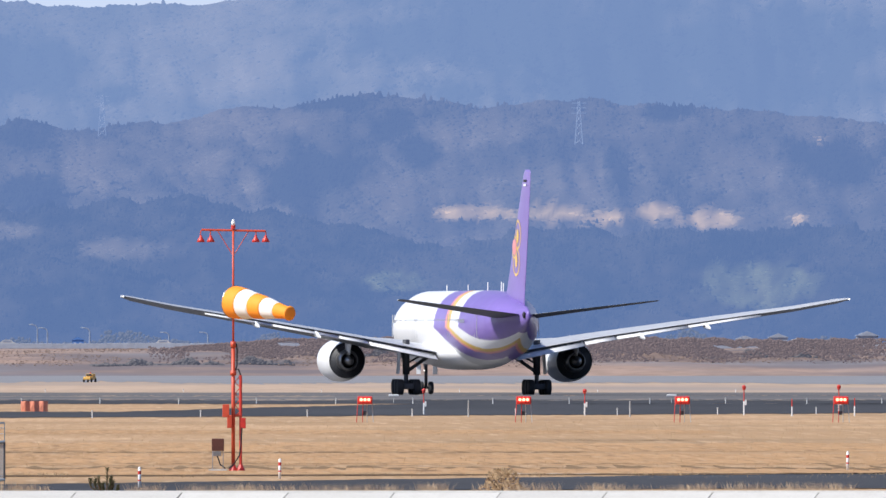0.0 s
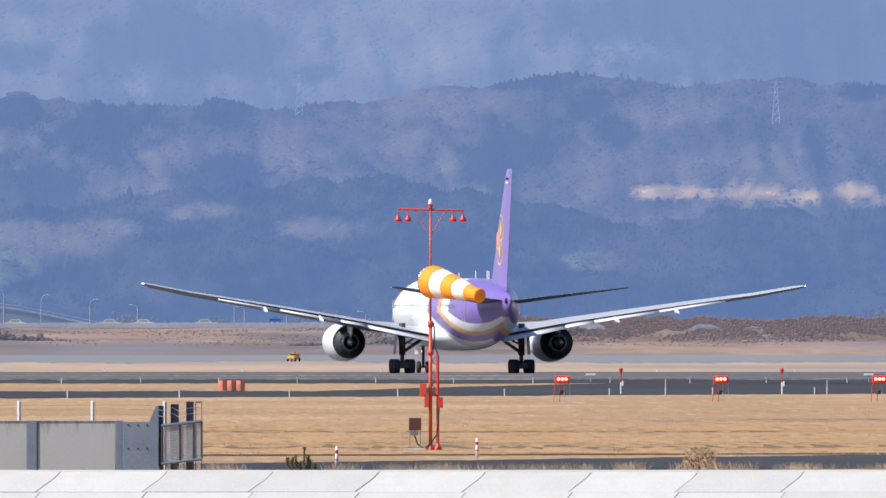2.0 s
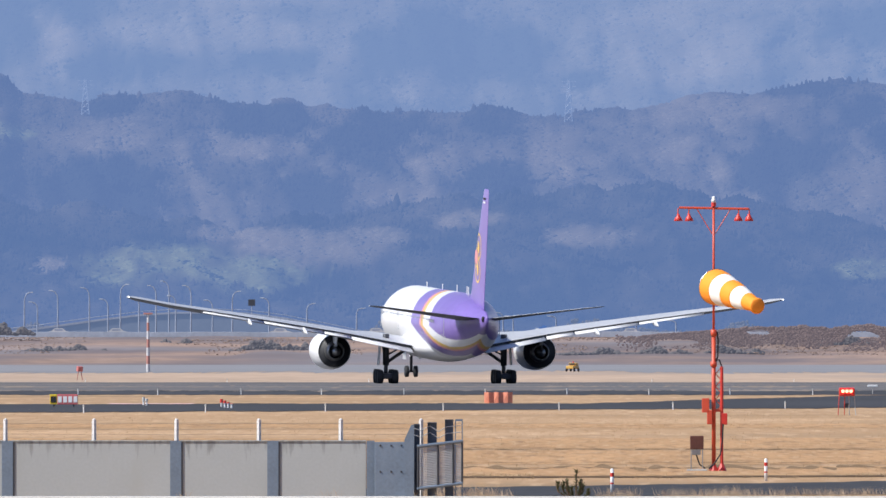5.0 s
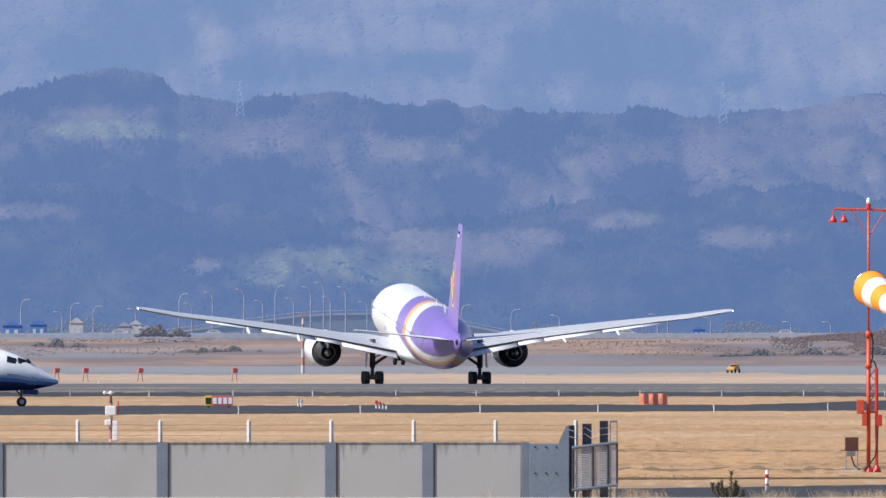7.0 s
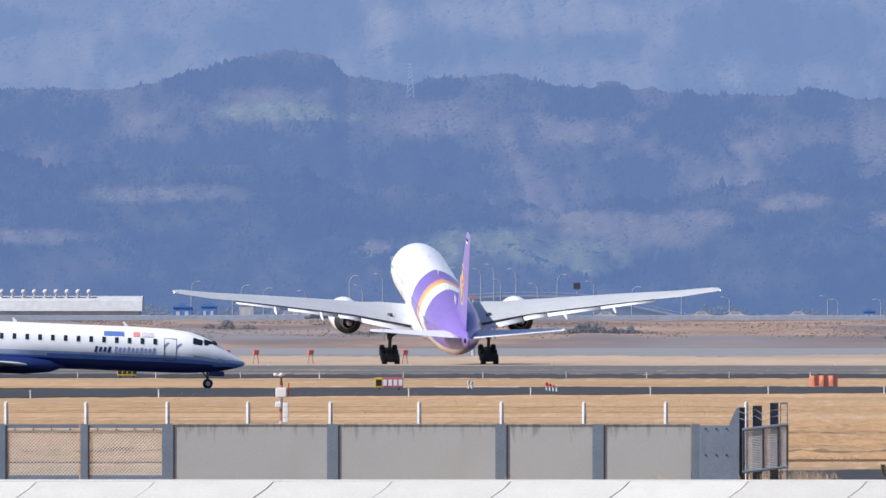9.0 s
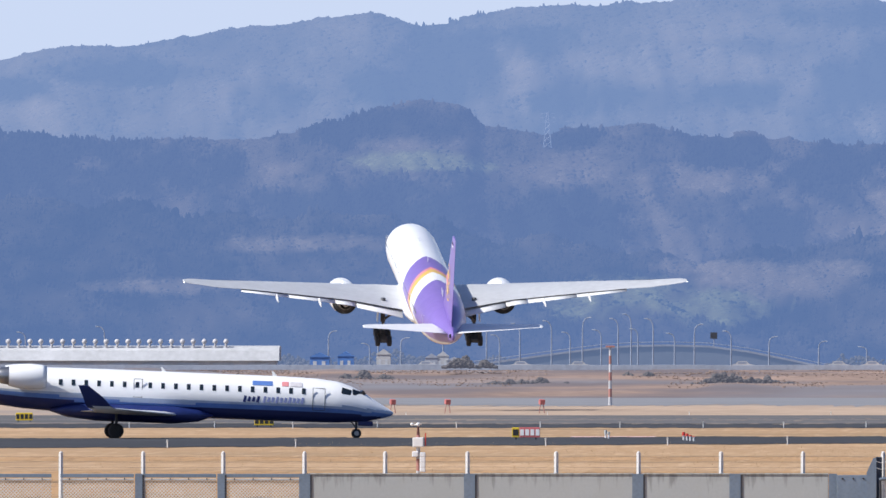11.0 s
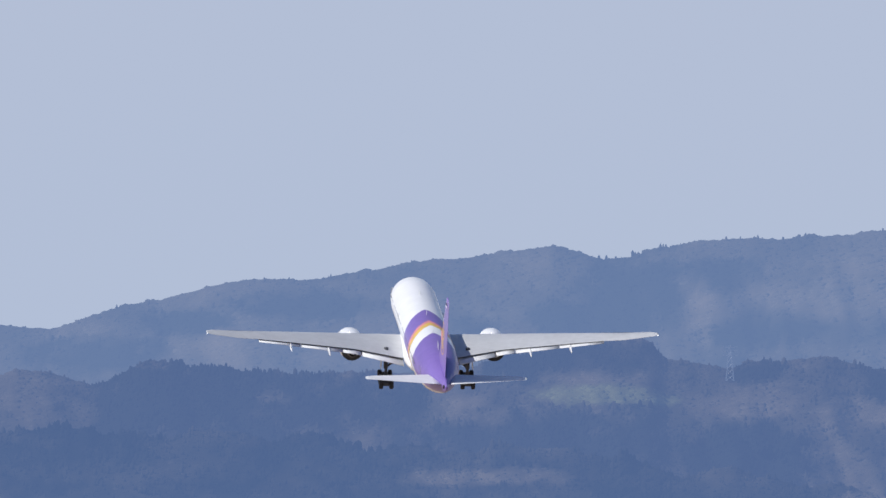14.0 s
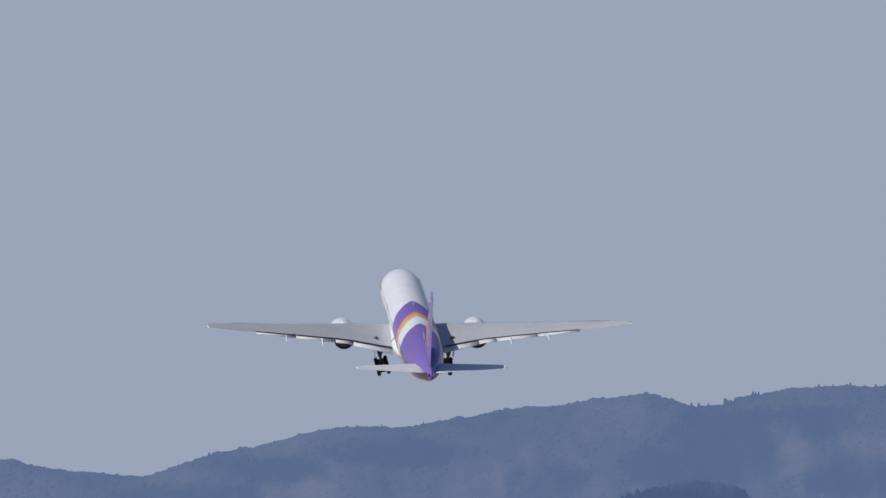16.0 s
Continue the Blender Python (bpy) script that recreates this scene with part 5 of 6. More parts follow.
def plants():
    # dark little pine by the road
    ob = thing("pine_sapling", pose(spot(52, 497), 497, -.08), "small dark green pine sapling in dry grass", "tree")
    ob.scale = (1.45, 1.2, .98)
    rs = random.Random(3)
    shoots = [(.02, 0, .78, .0)] + [(rs.uniform(.06, .34) * (1 if i % 2 else -1), rs.uniform(-.16, .16), rs.uniform(.25, .58), .02) for i in range(9)]
    bm = bmesh.new()
    for x, y, h, _ in shoots:
        rod(bm, (x * .2, y * .2, 0), (x, y, h * .5), .016, .012, 6)
        rod(bm, (x, y, h * .5), (x * 1.15, y, h), .012, .006, 6)
    part("trunk", bm, BARK, ob)
    bm = bmesh.new()
    for i in range(620):
        x, y, h, _ = shoots[rs.randrange(len(shoots))]
        u = rs.uniform(.3, 1.0)
        p = Vector((x * min(1, .2 + 1.6 * u), y * min(1, .2 + 1.6 * u), h * u))
        d = Vector((rs.uniform(-1, 1), rs.uniform(-1, 1), rs.uniform(.6, 1.8))).normalized() * rs.uniform(.05, .10)
        t = Vector((-d.z, 0, d.x)).normalized() * .008
        bm.faces.new([bm.verts.new(v) for v in (p - t, p + t, p + d + t * .3, p + d - t * .3)])
    part("needles", bm, NEEDLE, ob, "dark green needle tufts")
    # dry scrub clump
    ob = thing("dry_shrub", pose(11.7, 497, 0), "dry pale brown shrub beside the road", "shrub")
    ob.scale = (1.1, 1, .9)
    bm = bmesh.new()
    for i in range(700):
        a, u = rs.uniform(0, 6.283), rs.uniform(0, 1)
        r = .62 * math.sqrt(rs.uniform(0, 1)) * (1 - .5 * u)
        p = Vector((r * math.cos(a), .5 * r * math.sin(a), .78 * u * (1 - .35 * (r / .62)) + .02 * rs.random()))
        d = Vector((rs.uniform(-1, 1), rs.uniform(-.5, .5), rs.uniform(-.2, 1.2))).normalized() * rs.uniform(.04, .11)
        s = Vector((-d.z, 0, d.x)).normalized() * rs.uniform(.006, .016)
        bm.faces.new([bm.verts.new(v) for v in (p - s, p + s, p + d + s, p + d - s)])
    tagged(part("twig_mass", bm, SCRUB, ob), "fine dry twigs of the shrub", kind="stuff")
    bm = bmesh.new()
    for i in range(9):
        rod(bm, (0, 0, 0), (rs.uniform(-.45, .45), rs.uniform(-.2, .2), rs.uniform(.4, .7)), .012, .004, 5)
    part("stems", bm, BARK, ob)


def blades(name, n, area, height, mat, label, seed, patch=0.0, thin=1.0):
    """Dry grass as many thin leaning blades in one mesh."""
    rs = np.random.RandomState(seed)
    x, y = area(rs, n)
    if patch:
        keep = np.array([noise.noise(Vector((a * patch, b * patch * .15, seed))) > .05 for a, b in zip(x, y)])
        x, y = x[keep], y[keep]
    n = len(x)
    z = np.array([field_height(v) for v in y])
    h = height * rs.uniform(.45, 1.3, n)
    w = h * rs.uniform(.05, .13, n) * thin
    lx, ly = h * rs.uniform(-.55, .75, n), h * rs.uniform(-.4, .4, n)
    v = np.stack([np.stack([x - w, y, z], -1), np.stack([x + w, y, z], -1), np.stack([x + lx * .62 + w * .7, y + ly * .6, z + h * .65], -1), np.stack([x + lx, y + ly, z + h], -1)], 1)
    f = np.arange(n * 4).reshape(-1, 4)
    return tagged(raw(name, v.reshape(-1, 3).tolist(), f.tolist(), mat), label, kind="stuff")


def grass():
    blades("dry_grass", 16000, lambda rs, n: (rs.uniform(-38, 42, n), 556 + 500 * rs.uniform(0, 1, n) ** 1.4), .07, TUFT, "short dry tan grass of the airfield", 4)
    blades("tall_dry_grass", 24000, lambda rs, n: (rs.uniform(-9, 34, n), rs.uniform(486, 499, n)), .27, DRYTALL, "dry grass tufts along the road", 9, .8, .12)
    blades("verge_grass", 5000, lambda rs, n: (rs.uniform(-30, 34, n), rs.uniform(566, 574, n)), .09, SCRUB, "dry brown grass on the ditch verge", 12, .3)


BOARD = material("orange_board", (0.74, 0.27, 0.17), 0.5, grain=4, stain=1)
SIGN_R = material("sign_red", (0.58, 0.14, 0.14), 0.5, grain=4, stain=1)
SIGN_Y = material("sign_yellow", (0.72, 0.50, 0.03), 0.5, grain=4, stain=1)
for px in (15.0, 23.35, 31.7, 40.05):
    papi(px, 994)
for a, base, h in ((609, 1110, 1.25), (894, 1100, 1.25), (1176, 1105, 1.45), (1344, 1095, 1.5)):
    lamp_pole(spot(a, base, True), base, h)
for a, base, h, red in ((688, 1076, .95, False), (974, 1076, .9, False), (1261, 1085, 1.0, True), (1372, 1085, 1.05, True)):
    lamp_pole(spot(a, base, True), base, h, red, False)
for px, py in ((1.7, 512), (6.1, 553), (25.0, 594)):
    road_marker(px, py)
for i in range(24):
    edge_light(-58 + i * 5.4, 1316 + (i % 2) * 6)
for i in range(12):
    edge_light(-95 + i * 15.2, 2140)
for i in range(16):
    px = -42 + i * 6.1
    edge_light(px, 1061 + 1.45 * px - 4)
for px in (22.0, 41.5):
    bar_light(px, 1343)
orange_board()
guidance_sign(-853, 1105, ((.42, SIGN_Y, BLACK), (1.15, SIGN_R, WHITE)), "red and yellow runway holding sign with unreadable writing")
guidance_sign(-1742, 1450, ((1.25, SIGN_Y, BLACK),), "yellow taxiway guidance sign with unreadable writing")
guidance_sign(-1317, 1330, ((1.3, SIGN_Y, BLACK),), "yellow taxiway guidance sign with unreadable writing")
weather_sensor()
small_red_lights()
striped_mast()
TRUCK = yellow_truck()
plants()
grass()
# ---- the regional jet on the taxiway (nose along +x, origin under the nose wheel) ----
JET_BODY = [(-28.6, .10, .14, 2.90), (-27.0, .42, .45, 2.70), (-25, .72, .75, 2.50), (-22.5, .97, 1.0, 2.33), (-20, 1.2, 1.22, 2.25), (-17.5, 1.31, 1.32, 2.21), (-15, 1.33, 1.34, 2.20), (-4.5, 1.33, 1.33, 2.18), (-2.5, 1.32, 1.30, 2.16), (-1.2, 1.27, 1.22, 2.10),
            (-.3, 1.12, 1.04, 1.99), (.5, .92, .80, 1.82), (1.2, .65, .52, 1.68), (1.7, .4, .31, 1.60), (2.05, .18, .14, 1.56), (2.15, .05, .05, 1.55)]


def jet_paint(c):
    """White above; pale blue, blue and navy bands sweep along the belly and climb to the tail."""
    base = 1.88 + (max(0, -c.x - 14)) * .045 - max(0, c.x + 1) * .06
    for edge, m in ((base, 0), (base - .2, 3), (base - .44, 2)):
        if c.z > edge:
            return m
    return 1


def ring_x(x, ry, rz, z, k=40, y=0.0):
    return [(x, y + ry * math.sin(6.28318 * i / k), z + rz * math.cos(6.28318 * i / k)) for i in range(k)]


def regional_jet():
    jet = thing("regional_jet", label="white regional jet with blue belly stripes taxiing slowly", category="airplane")
    bm = bmesh.new()
    xs = sorted({-28.6 + .3 * i for i in range(103)} | {2.15, 1.9, 2.05})
    loft(bm, [ring_x(x, *ease(JET_BODY, x), k=56) for x in xs], paint=jet_paint)
    body = part("fuselage", bm, (PLANE_W, NAVY, BLUE, SOFTBLUE), jet, "white fuselage with pale blue, blue and navy bands", True)
    for side in (-1, 1):
        for i in range(20):
            x = -3.31 - i * .76
            bm = bmesh.new()
            box(bm, (x, side * 1.232, 2.67), (.22, .05, .36), Euler((radians(21 * side), 0, 0)).to_matrix(), .02)
            part("cabin_window", bm, GLASS, body)
        for x, w, z, h in ((-2.4, .72, 2.22, 1.3), (-13.15, .5, 2.48, 1.08)):
            for at, size in (((x - w / 2, 0, z), (.03, .05, h)), ((x + w / 2, 0, z), (.03, .05, h)), ((x, 0, z - h / 2), (w, .05, .03)), ((x, 0, z + h / 2), (w, .05, .03))):
                bm = bmesh.new()
                r, rz, zc = ease(JET_BODY, at[0])
                dz = (at[2] - zc) * r / rz
                yy = math.sqrt(max(.01, r * r - dz * dz)) - .01
                box(bm, (at[0], side * yy, at[2]), size)
                part("door_seam", bm, GEAR, body)
        bm = bmesh.new()
        for x, y, z, sx, rz in ((-.75, .96, 2.74, .62, -14), (-.12, .72, 2.68, .6, -30)):
            box(bm, (x, side * y, z), (sx, .06, .40), Euler((radians(28 * side), radians(14), radians(rz * side))).to_matrix(), .03)
        box(bm, (.22, side * .30, 2.66), (.3, .5, .3), Euler((0, radians(48), radians(-10 * side))).to_matrix(), .03)
        part("cockpit_window", bm, GLASS, body, "dark cockpit window")
        # plain bars stand in for the airline's lettering
        for i, (x, w, m) in enumerate(((-5.75, 1.2, BLUE), (-4.4, .4, PLANE_K), (-3.75, .7, PALEMARK))):
            bm = bmesh.new()
            box(bm, (x, side * 1.01, 3.05), (w, .03, .34), Euler((radians(40 * side), 0, 0)).to_matrix())
            part("marking_bar", bm, m, body)
        for x, w, m in ((-6.4, 1.05, NAVY), (-4.5, 2.5, LETTER)):
            bm = bmesh.new()
            n = 4 if m is NAVY else 10
            for i in range(n):
                u = x - w / 2 + w * (i + .5) / n
                box(bm, (u, side * 1.33, 2.09), (w / n * .6, .02, .3 if i % 3 else .38), Euler((0, radians(12), 0)).to_matrix())
            part("marking_bar", bm, m, body, "row of plain blue bars")
        # wing with upturned tip
        bm = bmesh.new()
        rr = []
        for ay, le, ch, z, th in ((.4, -10.2, 6.4, .95, .75), (1.4, -10.7, 5.9, .98, .66), (3.8, -12.0, 3.9, 1.05, .42), (10.8, -15.0, 1.65, 1.2, .18), (11.15, -15.3, 1.5, 1.34, .15), (11.35, -15.8, 1.2, 1.85, .12), (11.6, -16.7, .6, 2.5, .07)):
            rr.append([(le + u, side * ay, z + h) for u, h in airfoil(ch, th)])
        loft(bm, rr, paint=lambda c: 1 if c.z > 1.25 else 0)
        part("wing", bm, (WING_L, NAVY), jet, "pale wing with a navy winglet", True)
        bm = bmesh.new()
        loft(bm, [ring_x(x, .9 * r, .55 * r, 1.0, 20, side * .75) for x, r in ((-8.6, .1), (-9.5, .7), (-11, 1), (-15.5, 1), (-17.2, .7), (-18.3, .1))])
        part("wing_fairing", bm, NAVY, jet, "", True)
        # engine on the rear body
        eng = thing("engine")
        eng.parent = jet
        y = side * 2.15
        bm = bmesh.new()
        loft(bm, [ring_x(x, r, r, 2.92, 28, y) for x, r in ((-20.9, .60), (-20.4, .70), (-19.6, .76), (-18.95, .72), (-18.65, .63), (-18.8, .55), (-19.5, .55))], cap=False)
        part("cowl", bm, PLANE_W, eng, "white engine cowl", True)
        bm = bmesh.new()
        loft(bm, [ring_x(x, r, r, 2.92, 28, y) for x, r in ((-19.4, .57), (-19.45, .1))])
        part("fan", bm, DARKMETAL, eng)
        bm = bmesh.new()
        loft(bm, [ring_x(x, r, r, 2.92, 24, y) for x, r in ((-20.6, .58), (-21.2, .5), (-21.9, .38), (-21.95, .3), (-21.2, .3))], cap=False)
        part("nozzle", bm, METAL, eng, "dark exhaust nozzle", True)
        bm = bmesh.new()
        loft(bm, [ring_x(x, r, r, 2.92, 16, y) for x, r in ((-21.5, .24), (-22.1, .13), (-22.45, .02))])
        part("exhaust_cone", bm, GEAR, eng, "", True)
        bm = bmesh.new()
        box(bm, (-19.9, side * 1.35, 2.92), (2.0, 1.2, .22), bevel=.05)
        part("pylon", bm, PLANE_W, eng)
        # tailplane on top of the fin
        bm = bmesh.new()
        rr = []
        for ay, le, ch, z, th in ((.0, -25.8, 2.6, 6.0, .3), (1.0, -26.3, 2.3, 5.97, .26), (4.0, -27.8, 1.3, 5.88, .12), (4.25, -28.1, .8, 5.87, .06)):
            rr.append([(le + u, side * ay, z + h) for u, h in airfoil(ch, th)])
        loft(bm, rr)
        part("tailplane", bm, PINKRED, jet, "rosy tailplane on top of the fin", True)
        for x, r, w, z in ((-14.4, .45, .26, -.1),):
            leg = thing("main_gear")
            leg.parent = jet
            for dy in (-.22, .22):
                bm = bmesh.new()
                k = 20
                yy = side * 1.95 + dy
                loft(bm, [[(x + rr2 * math.cos(6.283 * i / k), yy + d, z + rr2 * math.sin(6.283 * i / k)) for i in range(k)] for d, rr2 in ((-.13, .24), (-.13, .39), (-.08, .45), (.08, .45), (.13, .39), (.13, .24))])
                part("tyre", bm, BLACK, leg, "", True)
            bm = bmesh.new()
            rod(bm, (x, side * 1.95, z), (x, side * 1.8, 1.2), .09)
            part("strut", bm, GEAR, leg)
    # fin with bullet
    bm = bmesh.new()
    rr = []
    for z, le, ch, th in ((2.9, -20.2, 6.0, .2), (3.3, -21.3, 5.1, .34), (3.75, -22.6, 4.0, .34), (4.15, -23.55, 3.2, .32), (5.15, -24.9, 2.5, .28), (5.95, -25.6, 2.2, .24), (6.1, -25.7, 2.1, .2)):
        rr.append([(le + u, h * 1.2, z) for u, h in airfoil(ch, th)])
    loft(bm, rr, paint=lambda c: 1 if 4.1 < c.z < 5.2 else 0)
    fin = part("fin", bm, (NAVY, MAROON), jet, "navy tail fin with a dark red band", True)
    bm = bmesh.new()
    loft(bm, [ring_x(x, r, r, 6.0, 18) for x, r in ((-25.3, .04), (-25.6, .2), (-26.5, .27), (-27.8, .2), (-28.5, .04))])
    part("fin_bullet", bm, NAVY, jet, "", True)
    for side in (-1, 1):
        for i in range(4):
            bm = bmesh.new()
            box(bm, (-26.45 + i * .5, side * .19, 4.62), (.3, .02, .62), Euler((0, radians(6), 0)).to_matrix())
            part("marking_bar", bm, POST, fin)
        bm = bmesh.new()
        for i in range(6):
            box(bm, (-24.6 + i * .24, side * (.78 + .03 * i), 2.62), (.13, .03, .22))
        part("registration_bar", bm, LETTER, body)
    nose = thing("nose_gear")
    nose.parent = jet
    bm = bmesh.new()
    rod(bm, (0, 0, .3), (-.05, 0, 1.1), .07)
    rod(bm, (0, 0, .6), (-.5, 0, 1.15), .04)
    part("strut", bm, GEAR, nose)
    for dy in (-.16, .16):
        bm = bmesh.new()
        k = 18
        loft(bm, [[(r * math.cos(6.283 * i / k), dy + d, .29 + r * math.sin(6.283 * i / k)) for i in range(k)] for d, r in ((-.09, .15), (-.09, .25), (-.05, .29), (.05, .29), (.09, .25), (.09, .15))])
        part("tyre", bm, BLACK, nose, "", True)
        bm = bmesh.new()
        rod(bm, (0, dy - .1, .29), (0, dy + .1, .29), .14, seg=14)
        part("rim", bm, METAL, nose)
    bm = bmesh.new()
    box(bm, (.5, 0, .9), (.9, .6, .3), bevel=.06)
    part("gear_door", bm, NAVY, nose)
    for x in (-4.9, -11.5):
        bm = bmesh.new()
        c = [(x + .16, 3.42), (x - .16, 3.42), (x - .28, 3.78), (x - .18, 3.78)]
        loft(bm, [[(px, yy, z) for px, z in c] for yy in (-.02, .02)])
        part("antenna", bm, WHITE, body)
    return jet


MAROON = material("dark_red_paint", (0.10, 0.008, 0.02), 0.3, grain=2, stain=0.3)
PINKRED = material("rosy_paint", (0.62, 0.22, 0.26), 0.3, grain=2, stain=0.3)
PALEMARK = material("pale_marking", (0.62, 0.60, 0.62), 0.4)
LETTER = material("letter_blue", (0.22, 0.26, 0.48), 0.35, grain=2, stain=0.3)
JET = regional_jet()
JET.scale = (0.955, 0.955, 0.955)


# ---- far side: road, lamps, buildings, pylons, woods ----
def on_slope(name, h_of, a):
    """Points on a range at the given azimuths and heights over the eye."""
    best, miss = np.zeros((len(a), 3)), np.full(len(a), 1e9)
    shift = np.random.RandomState(len(a)).uniform(-.02, .005, len(a))
    for u in np.linspace(.04, .995, 40):
        p = np.stack(SLOPES[name](a, u + shift), -1)
        d = np.abs((p[:, 2] - EYE) * LENS / p[:, 1] - h_of)
        best[d < miss] = p[d < miss]
        miss = np.minimum(miss, d)
    return best


def street_lamp(a, top, side=1, y=3700.0):
    ob = thing("street_lamp", pose(spot(a, y), y, 3.5), "tall pale street lamp with a curved arm on the far road", "lamp", "street lamps")
    h = EYE + top * y / LENS - 3.5
    bm = bmesh.new()
    rod(bm, (0, 0, 0), (0, 0, h * .8), .16, .11, 8)
    pts = [(0, 0, h * .8), (.12 * side, 0, h * .9), (.5 * side, 0, h * .97), (1.1 * side, 0, h)]
    for p, q in zip(pts, pts[1:]):
        rod(bm, p, q, .10, .09, 8)
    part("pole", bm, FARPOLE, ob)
    bm = bmesh.new()
    box(bm, (1.3 * side, 0, h), (.7, .3, .16), bevel=.03)
    part("head", bm, POLE, ob)


def overpass():
    y = 3760.0
    ob = thing("overpass", pose(0, y, 0), "pale concrete overpass rising beyond the bank", "bridge")
    line = [(-1020, -5), (-900, 9), (-800, 23), (-720, 33), (-660, 37), (-600, 38), (-530, 36), (-460, 27), (-390, 13), (-310, -4)]
    bm = bmesh.new()
    rings = []
    for a, h in line:
        x, z = spot(a, y), EYE + h * y / LENS
        rings.append([(x, -4, z - .35), (x, -4, z), (x, 4, z), (x, 4, z - .35)])
    loft(bm, rings)
    part("deck", bm, FARPOLE, ob)
    bm = bmesh.new()
    loft(bm, [[(spot(a, y), -3.6, 2.4), (spot(a, y), -3.6, EYE + h * y / LENS - .36), (spot(a, y), 3.6, EYE + h * y / LENS - .36), (spot(a, y), 3.6, 2.4)] for a, h in line])
    part("embankment", bm, HAZED_EMBANK, ob, "embankment with painted blue haze")
    sign = thing("road_sign", pose(spot(-520, y), y - 4, EYE + 33 * y / LENS), "dark square road sign above the overpass", "sign")
    bm = bmesh.new()
    box(bm, (0, 0, 2.2), (1.3, .12, 1.2), bevel=.03)
    part("panel", bm, GEAR, sign)
    bm = bmesh.new()
    rod(bm, (0, .1, -.2), (0, .1, 2.0), .09, seg=8)
    part("post", bm, FARPOLE, sign)
    bm = bmesh.new()
    for (a, h), (b, g) in zip(line, line[1:]):
        rod(bm, (spot(a, y), -4, EYE + h * y / LENS + .5), (spot(b, y), -4, EYE + g * y / LENS + .5), .06, seg=6)
    part("guard_rail", bm, FARPOLE, ob)


def far_road():
    y = 3610.0
    ob = thing("guard_rail", pose(0, y, 3.0), "long pale concrete barrier along the far road", "barrier")
    for i in range(90):
        x = -240 + 5 * i
        top = .95 + .25 * noise.noise(Vector((x * .05, 0, 3)))
        bm = bmesh.new()
        box(bm, (x + 2.5, 0, .35 + top / 2), (4.98, .2, top), bevel=.04)
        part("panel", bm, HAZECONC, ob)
    for i in range(60):
        bm = bmesh.new()
        rod(bm, (-240 + 7.5 * i, 0, 0), (-240 + 7.5 * i, 0, 1.25), .1, seg=6)
        part("post", bm, FARPOLE, ob)


def long_building():
    y, a0, a1 = 3650.0, -1856, -1296
    x0, x1 = spot(a0, y), spot(a1, y)
    z1 = EYE + 36 * y / LENS
    ob = thing("long_building", pose(x0, y, 3.4), "long low white building with a row of round roof vents", "building")
    w, h = x1 - x0, z1 - 3.4
    bm = bmesh.new()
    box(bm, (w / 2, 5, h * .2), (w, 10, h * .4), bevel=.08)
    part("wall", bm, HAZEWHITE, ob)
    bm = bmesh.new()
    c = [(-1.0, h * .38), (.3, h * .80), (1.6, h * .96), (5, h), (10, h * .95), (11, h * .38)]
    loft(bm, [[(x, yy, z) for yy, z in c] for x in (-.6, w + .6)])
    part("roof", bm, FARCONC, ob, "pale sheet roof")
    for i in range(9):
        bm = bmesh.new()
        box(bm, (w * (i + .5) / 9, -.03, h * .18), (w / 9 * .6, .1, h * .2))
        part("window_band", bm, FARGLASS, ob)
    for i in range(25):
        bm = bmesh.new()
        x = w * (i + .4) / 29
        rod(bm, (x, 1.2, h * .95), (x, 1.2, h + .55), .22, seg=8)
        bmesh.ops.create_uvsphere(bm, u_segments=10, v_segments=6, radius=.5, matrix=Matrix.Translation((x, 1.2, h + .75)))
        part("roof_vent", bm, HAZEWHITE, ob, "", True)


def house(a, h, w, mat, y=3680.0, roof=None):
    z = EYE + h * y / LENS
    ob = thing("house", pose(spot(a, y), y, 3.2), "small far house beyond the bank", "house", "far houses")
    bm = bmesh.new()
    box(bm, (0, 0, (z - 3.2) * .38), (w, w * .8, (z - 3.2) * .76), bevel=.03)
    part("wall", bm, mat, ob)
    bm = bmesh.new()
    c = [(-w * .56, (z - 3.2) * .74), (0, z - 3.2), (w * .56, (z - 3.2) * .74)]
    loft(bm, [[(x, yy, zz) for x, zz in c] for yy in (-w * .45, w * .45)])
    part("roof", bm, roof or FARGLASS, ob)
    for sx in (-.25, .2):
        bm = bmesh.new()
        box(bm, (sx * w, -w * .4, (z - 3.2) * .4), (w * .18, .08, (z - 3.2) * .25))
        part("window", bm, FARGLASS, ob)


def car(a, mat, y=3620.0):
    ob = thing("car", pose(spot(a, y), y, 3.45), "small pale car on the far road", "car", "far cars")
    bm = bmesh.new()
    c = [(-2.1, .3), (-2.1, .85), (-1.3, 1.0), (-.8, 1.5), (.7, 1.5), (1.3, 1.0), (2.1, .85), (2.1, .3)]
    loft(bm, [[(x, yy, z) for x, z in c] for yy in (-.8, .8)])
    part("body", bm, mat, ob)
    bm = bmesh.new()
    box(bm, (-.05, -.81, 1.22), (1.5, .03, .32))
    part("window", bm, FARPOLE, ob)
    for sx in (-1.3, 1.3):
        bm = bmesh.new()
        rod(bm, (sx, -.85, .33), (sx, -.65, .33), .33, seg=12)
        part("wheel", bm, FARPOLE, ob)


